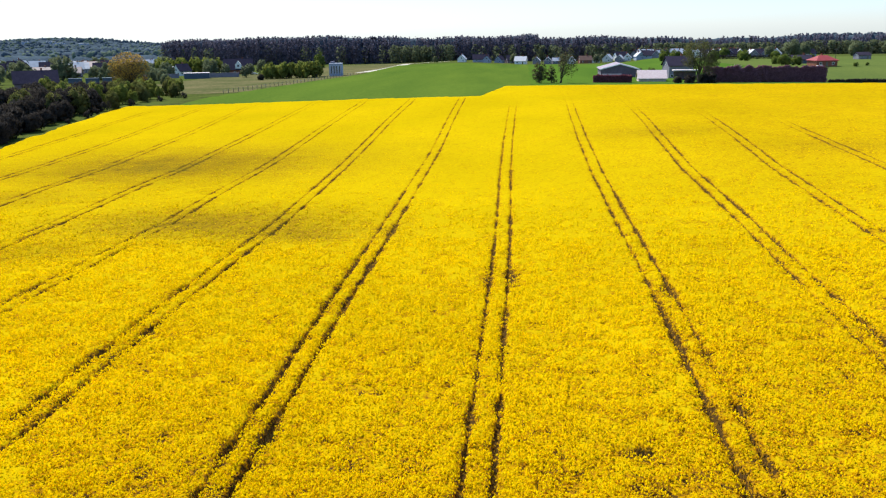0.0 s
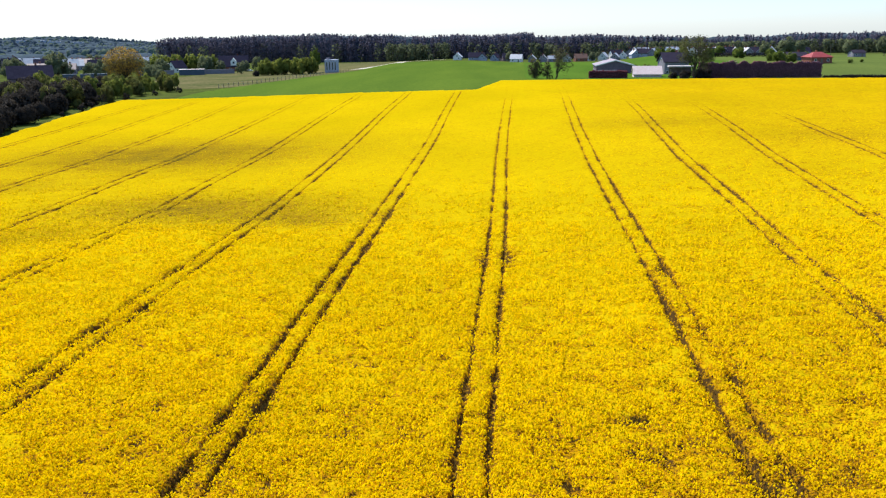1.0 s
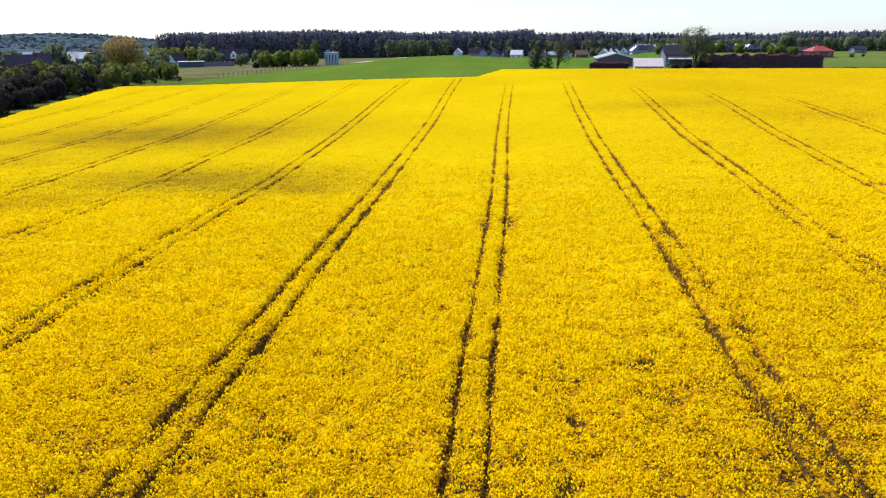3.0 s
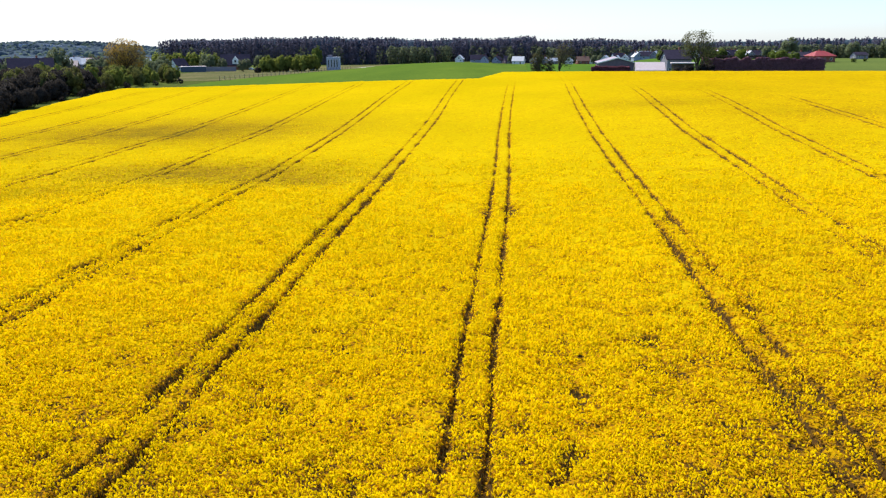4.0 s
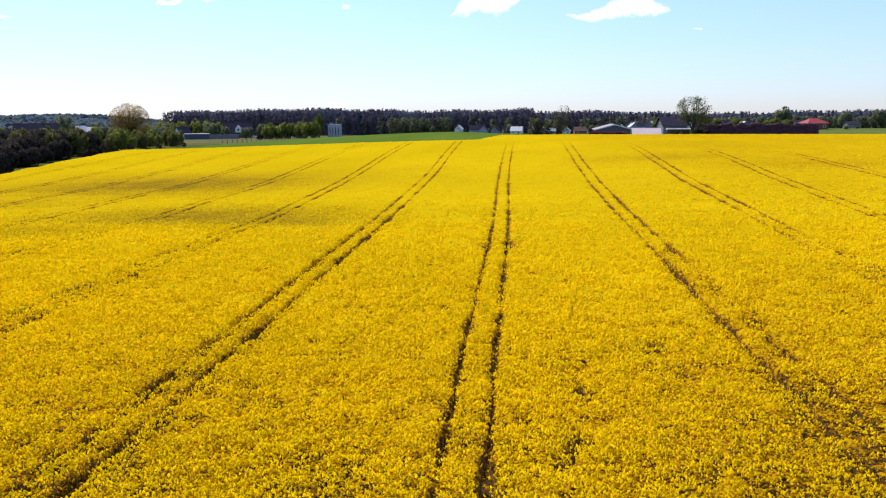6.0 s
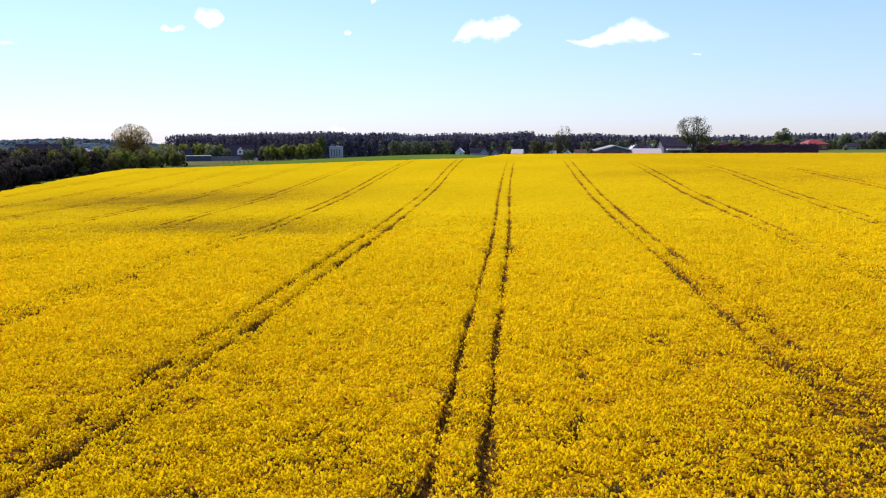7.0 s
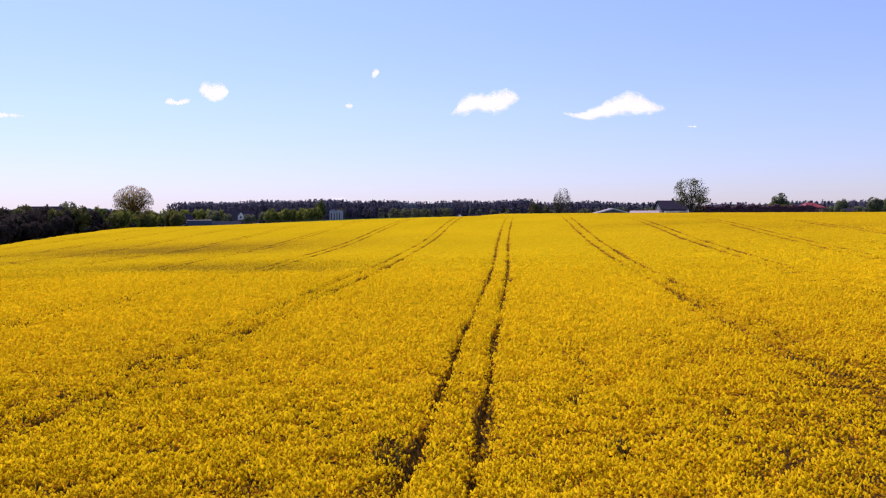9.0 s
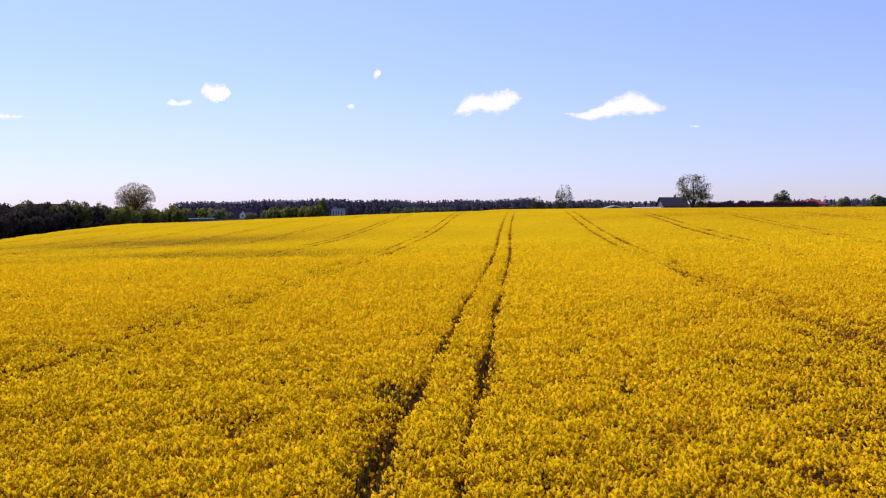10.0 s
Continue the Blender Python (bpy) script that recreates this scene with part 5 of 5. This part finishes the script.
# the settlement beside the thicket
near_row = ((-208.5, 362, 32, 17.5, 10, 4.4, 9.2, M_MAUVE, M_SLATE, "long dark house with a slate roof and chimney"), (-440, 720, 122, 12, 12, 4.5, 9.8, M_MAUVE, M_SLATE, "dark gabled house with a slate roof"),
            (-428, 726, 32, 13, 9, 3.4, 8.0, M_MAUVE, M_METAL, "dark house with a pale lilac roof"), (-398, 690, 26, 11, 9, 3.2, 7.4, M_GREY, M_SLATE, "grey house with a dark slate roof"),
            (-775, 1240, 32, 40, 10, 4.0, 6.4, M_GREY, M_SLATE, "very long low hall with a dark roof"), (-622, 1142, 28, 27, 12, 6.0, 10.0, M_BLUE, M_SLATE, "large dark blue house with a slate roof"),
            (-735, 1390, 28, 24, 10, 6.0, 11.0, M_WHITE, M_METAL, "white hall with a bright metal roof"), (-315, 587, 28, 11, 9, 4.0, 8.4, M_MAUVE, M_METAL, "dark house with a bright metal roof"),
            (-374, 735, 26, 17, 9, 4.2, 7.8, M_PALEBLUE, M_SLATE, "pale blue house with a slate roof"), (-300, 520, 10, 11, 9, 3.0, 6.6, M_MAUVE, M_PINKROOF, "house with a faded pink roof"),
            (-284, 528, 20, 10, 8, 3.0, 6.4, M_MAUVE, M_PINKROOF, "small house with a faded pink roof"), (-330, 620, 30, 13, 10, 3.4, 7.6, M_GREY, M_METAL, "grey house with a pale metal roof"),
            (-352, 667, 30, 20, 12, 3.6, 7.6, M_MAUVE, M_PINKROOF, "broad dark house with a faded roof"), (-318, 680, 25, 14, 9, 3.2, 6.6, M_MAUVE, M_METAL, "house with a pale metal roof"),
            (-218, 545, 60, 9, 8, 3.2, 7.4, M_WHITE, M_SLATE, "white gabled house among birches"), (-228, 560, 15, 10, 7, 2.8, 5.4, M_WHITE, M_METAL, "low white house with a bright roof"),
            (-395, 590, 40, 14, 10, 3.4, 7.4, M_BRICK, M_SLATE, "brick house with a dark roof"), (-420, 640, 30, 16, 10, 3.4, 7.4, M_WHITE, M_METAL, "white house with a pale metal roof"))
for x, y, turn, l, d, e, r, wall, roof, text in near_row:
    house("settlement_house", text, x, y, turn, l, d, e, r, wall, roof, windows=3, group="houses of the settlement")
dark_house = house("settlement_house", "dark reddish house with a white dormer gable", -187, 568, 17, 19, 12, 3.4, 10.0, M_BRICK, M_SLATE, windows=4, group="houses of the settlement")
bm = bmesh.new()
q = [bm.verts.new((x, y, z)) for y in (-6.4, -1.2) for x, z in ((-2.0, 3.9), (2.0, 3.9), (2.0, 6.6), (0.0, 9.0), (-2.0, 6.6))]
for f in ((0, 1, 2, 3, 4), (9, 8, 7, 6, 5), (0, 5, 6, 1), (1, 6, 7, 2), (2, 7, 8, 3), (3, 8, 9, 4), (4, 9, 5, 0)):
    bm.faces.new([q[i] for i in f])
bmesh.ops.recalc_face_normals(bm, faces=bm.faces[:])
dormer = part("dormer", bm, M_WHITE, dark_house, "white gabled dormer")
window(dormer, -6.4, 0.0, 5.8, 1.5, 1.6, "y", -1)
rng = np.random.default_rng(404)
walls, roofs = ((M_WHITE, "white"), (M_MAUVE, "dark boarded"), (M_GREY, "grey")), ((M_SLATE, "a slate roof"), (M_PINKROOF, "a faded pink roof"), (M_METAL, "a pale metal roof"), (M_BROWNROOF, "a brown tiled roof"))
for i in range(20):
    y = rng.uniform(600, 930)
    x = -(y - 22) * rng.uniform(0.44, 0.70)
    (wall, wt), (roof, rt) = walls[(0, 1, 1, 1, 2)[rng.integers(0, 5)]], roofs[(0, 0, 0, 2, 1, 3)[rng.integers(0, 6)]]
    house("settlement_house", f"{wt} house with {rt} among gardens", x, y, rng.uniform(0, 90), rng.uniform(9, 14), rng.uniform(7.5, 9.5), 3.1, rng.uniform(6.2, 7.6), wall, roof, windows=2, group="houses of the settlement")
    again(garden, x + rng.uniform(6, 12), y - rng.uniform(2, 10), rng.uniform(0, 360), rng.uniform(0.5, 0.95))
spots = []
while len(spots) < 16:
    y = rng.uniform(980, 1750)
    x = -(y - 22) * rng.uniform(0.44, 0.68)
    if hazy_canopy(np.float64(x), np.float64(y)) - ground_at(x, y) < 1.6 and all(math.hypot(x - p, y - q) > 24 for p, q in spots):
        spots.append((x, y))
        (wall, wt), (roof, rt) = walls[(0, 0, 2)[rng.integers(0, 3)]], roofs[(0, 2, 0, 1)[rng.integers(0, 4)]]
        house("outlying_house", f"{wt} far-off house with {rt}", x, y, 30 + rng.uniform(-30, 30), rng.uniform(14, 24), rng.uniform(9, 12), 5.0, rng.uniform(8.5, 11.0), wall, roof, windows=2, group="outlying houses below the hills")
for i, (x, y, l) in enumerate(((-1195, 1960, 26), (-1150, 1985, 22), (-1108, 1950, 30), (-1060, 1975, 24))):
    plain_block("apartment_block", "distant pale apartment block on the wooded hill", "building", x, y, 20 + 5 * i, l, 12, 14.5, M_PALEBLUE, M_METAL, group="distant blocks")

# the white building with tall windows; its shade is put into the pale blue wall colour
white = plain_block("flat_roofed_building", "white two-storey building with tall windows, shade put into its pale blue walls", "building", -98.8, 476, 6, 7.2, 7.0, 6.9, M_PALEBLUE)
for i in range(4):
    window(white, -3.5, -2.34 + i * 1.56, 3.7, 0.9, 4.6, "y", -1)
for i in range(3):
    window(white, -3.6, -2.0 + i * 2.0, 3.6, 1.0, 4.2, "x", -1)
plain_block("roof_box", "small plant box on the flat roof", "roof box", -101, 477, 6, 2.0, 2.0, 0.8, M_GREY, sink=0.0).location.z = ground_at(-99.5, 476) + 7.122

# long low shed, wall and containers in the meadow
plain_block("long_shed", "long low dark teal shed with a white roof", "shed", -187, 492, 20, 14.5, 6, 3.2, M_BLUE, M_PALE)
plain_block("garden_wall", "long lilac-grey garden wall", "wall", -207, 498, 22, 12, 0.4, 2.4, M_GREY)
plain_block("garden_wall", "long lilac-grey garden wall", "wall", -176, 508, 19, 18, 0.4, 2.5, M_GREY)
for x, y, turn in ((-232, 436, 28), (-224.5, 440, 27), (-217, 444, 29), (-209, 476, 24)):
    plain_block("storage_container", "blue storage container at the yard's edge", "container", x, y, turn, 6.8, 2.4, 2.6, M_BLUE, group="containers in the yard")


def car(x, y, turn, text="white car parked beside the dark house"):
    """A parked estate car."""
    root = thing("parked_car", text, "car", x, y, turn=turn)
    bm = bmesh.new()
    prof = [(-2.15, 0.35), (2.1, 0.35), (2.15, 0.75), (1.2, 0.9), (0.55, 1.42), (-1.6, 1.45), (-2.1, 0.95)]
    a, b = [[bm.verts.new((px, sy * (0.85 if pz < 1.2 else 0.7), pz)) for px, pz in prof] for sy in (-1, 1)]
    bm.faces.new(a)
    bm.faces.new(b[::-1])
    for i in range(len(prof)):
        j = (i + 1) % len(prof)
        bm.faces.new((a[i], b[i], b[j], a[j]))
    bmesh.ops.recalc_face_normals(bm, faces=bm.faces[:])
    part("body", bm, M_CAR, root)
    for px in (-1.3, 1.35):
        for py in (-0.8, 0.8):
            bm = bmesh.new()
            bmesh.ops.create_cone(bm, cap_ends=True, segments=14, radius1=0.33, radius2=0.33, depth=0.22, matrix=pose(px, py, 0.33, 90, 0, 0))
            part("wheel", bm, M_TYRE, root)
    for sy in (-1, 1):
        bm = bmesh.new()
        box(bm, -1.4, 0.35, sy * 0.79 - 0.03, sy * 0.79 + 0.03, 0.98, 1.34)
        part("side_window", bm, M_PANE, root)
    return root


car(-171, 552, 14)

# fence between meadow and wheat
fence = thing("post_fence", "wire fence on grey wooden posts along the wheat", "fence", -104, 352)
fence.matrix_basis = Matrix.Identity(4)
post_mesh = None
for i in range(36):
    t = i / 35
    px, py = -112.5 + 25.5 * t, 330 + 135 * t
    if post_mesh is None:
        bm = bmesh.new()
        box(bm, -0.09, 0.09, -0.09, 0.09, -0.4, 1.7, 0.02)
        post = part("post", bm, M_WOOD, fence)
        post_mesh = post.data
    else:
        post = new("post", post_mesh)
        post.parent = fence
    post.location = (px, py, ground_at(px, py))
for hgt in (0.6, 1.1, 1.55):
    vs, fs = [], []
    pts = [Vector((-112.5 + 25.5 * i / 35, 330 + 135 * i / 35, ground_at(-112.5 + 25.5 * i / 35, 330 + 135 * i / 35) + hgt)) for i in range(36)]
    tube(vs, fs, pts, [0.012] * 36, 3)
    wire = new("wire", mesh_from("wire", [tuple(q) for q in vs], fs, M_METAL))
    wire.parent = fence


def pole(x, y, h):
    """A wooden power pole with a crossarm and insulators."""
    root = thing("power_pole", "wooden power pole with a crossarm on the pasture", "power pole", x, y, group="power poles")
    bm = bmesh.new()
    bmesh.ops.create_cone(bm, cap_ends=True, segments=8, radius1=0.16, radius2=0.11, depth=h + 0.4, matrix=pose(0, 0, h / 2 - 0.2))
    part("shaft", bm, M_WOOD, root)
    bm = bmesh.new()
    box(bm, -0.9, 0.9, -0.06, 0.06, h - 0.7, h - 0.55, 0.01)
    part("crossarm", bm, M_WOOD, root)
    for px in (-0.8, 0.0, 0.8):
        bm = bmesh.new()
        bmesh.ops.create_cone(bm, cap_ends=True, segments=6, radius1=0.06, radius2=0.04, depth=0.2, matrix=pose(px, 0, h - 0.447))
        part("insulator", bm, M_GREY, root)
    return root


pole(172, 470, 8.0)
pole(222, 545, 8.0)
pole(150, 640, 8.0)


car(149.5, 428, 20, "white car parked before the red house")
for x, y, sc in ((104, 392, 0.42), (109, 394, 0.5), (113, 396, 0.36)):
    again(blossom, x, y, x * 29 % 360, sc)

# ---- clouds ----
M_CLOUD_GLOW = bpy.data.materials.new("cloud")
M_CLOUD_GLOW.use_nodes = True
_nt = M_CLOUD_GLOW.node_tree
_b = _nt.nodes["Principled BSDF"]
_b.inputs["Base Color"].default_value = (0.72, 0.73, 0.75, 1)
_b.inputs["Roughness"].default_value, _b.inputs["Specular IOR Level"].default_value = 1.0, 0.0
# the clouds glow a little in place of sunlight scattered inside them
_b.inputs["Emission Color"].default_value, _b.inputs["Emission Strength"].default_value = (0.99, 0.99, 1.0, 1), 0.72
# dense in the middle, wispy towards the rim
_at = _nt.nodes.new("ShaderNodeAttribute")
_at.attribute_name = "rim"
_tc = _nt.nodes.new("ShaderNodeTexCoord")
_no = _nt.nodes.new("ShaderNodeTexNoise")
_no.inputs["Scale"].default_value, _no.inputs["Detail"].default_value, _no.inputs["Roughness"].default_value = 0.030, 5, 0.62
_oi = _nt.nodes.new("ShaderNodeObjectInfo")
_w = _nt.nodes.new("ShaderNodeMath")
_w.operation = 'MULTIPLY'
_w.inputs[1].default_value = 40.0
_no.noise_dimensions = '4D'
_nt.links.new(_oi.outputs["Random"], _w.inputs[0])
_nt.links.new(_w.outputs[0], _no.inputs["W"])
_nt.links.new(_tc.outputs["Object"], _no.inputs["Vector"])
_ma = _nt.nodes.new("ShaderNodeMath")
_ma.operation = 'MULTIPLY_ADD'
_ma.inputs[1].default_value = 1.5
_nt.links.new(_no.outputs[0], _ma.inputs[0])
_nt.links.new(_at.outputs["Fac"], _ma.inputs[2])
_mr = _nt.nodes.new("ShaderNodeMapRange")
_mr.interpolation_type = 'SMOOTHSTEP'
_mr.inputs["From Min"].default_value, _mr.inputs["From Max"].default_value = 0.95, 1.78
_mr.inputs["To Min"].default_value, _mr.inputs["To Max"].default_value = 0.66, 0.0
_nt.links.new(_ma.outputs[0], _mr.inputs[0])
_nt.links.new(_mr.outputs[0], _b.inputs["Alpha"])


def cloud(x, z, wide, tops, feet, thick):
    """A small fair-weather cloud: a lumpy heap between its upper and lower outline, thin at its rim."""
    nu, nv = 72, 28
    u = np.linspace(-1.06, 1.06, nu)[:, None]
    a = np.linspace(0, 2 * math.pi, nv, endpoint=False)[None, :]
    at = np.linspace(-1, 1, len(tops))
    top, foot = np.interp(u, at, tops), np.interp(u, at, feet)
    # swell the outline so that it fades out about where the cloud ends
    swell = 1.16 + 0.14 * (value_noise(u * 9 + x, a * 0, 81) - 0.5)
    mid, half = (top + foot) / 2, (top - foot) / 2 * swell
    across = np.sqrt(np.clip(1.0 - (u / 1.07) ** 8, 0, 1))
    pz = mid + half * np.cos(a) * across
    py = np.abs(half) * 0.5 * np.sin(a) * across
    vs = np.stack([u * wide / 2 + 0 * a, py, pz], -1).reshape(-1, 3)
    idx = np.arange(nu * nv).reshape(nu, nv)
    nxt = np.roll(idx, -1, 1)
    fs = np.stack([idx[:-1], nxt[:-1], nxt[1:], idx[1:]], -1).reshape(-1, 4)
    me = mesh_from("cloud", vs, fs, M_CLOUD_GLOW, True)
    rim = me.attributes.new("rim", 'FLOAT', 'POINT')
    edge = np.sqrt(np.cos(a) ** 2 + np.abs(u) ** 6)
    rim.data.foreach_set("value", (edge + 0.55 * (1.0 - thick)).ravel().astype(np.float32))
    ob = new("cloud", me)
    ob.location = (x, 3200, z)
    return tagged(ob, "small white fair-weather cloud", "cloud", "clouds over the woods")


cloud(419, 406, 420, (-21, -24, -20, 1, 31, 56, 40, 17, -3), (-28, -46, -56, -48, -40, -36, -37, -33, -27), 1.0)
cloud(-82, 421, 288, (-40, 11, 37, 39, 36, 46, 52, 52, 24), (-51, -48, -39, -22, -36, -43, -30, -6, 9), 1.0)
cloud(-1193, 482, 138, (3, 35, 40, 37, 34, 39, 36, 20, 3), (-1, -15, -22, -30, -37, -39, -30, -17, -1), 1.0)
cloud(-1345, 447, 122, (-5, 13, 13, 4, 1, 8, 14, 19, 9), (-19, -10, -14, -15, -15, -15, -15, -13, -4), 0.8)
cloud(-525, 546, 34, (-5, 10, 17, 19, 21, 21, 19, 14, 8), (-19, -21, -21, -19, -15, -10, -6, -1, 3), 0.8)
cloud(-635, 419, 39, (1, 8, 13, 15, 15, 15, 12, 10, 5), (-3, -10, -12, -15, -15, -15, -13, -8, -1), 0.5)
cloud(721, 321, 52, (4, 6, 6, 6, 5, 5, 5, 3, 3), (-1, -3, -5, -5, -5, -6, -6, -4, -1), 0.3)
cloud(-2103, 403, 244, (8, 17, 19, 20, 18, 12, 10, 5, -5), (-4, -12, -17, -20, -20, -18, -19, -19, -15), 0.25)
cloud(-682, 36, 93, (7, 14, 21, 25, 28, 25, 20, 16, 9), (-20, -23, -25, -27, -28, -28, -25, -23, -19), 0.5)
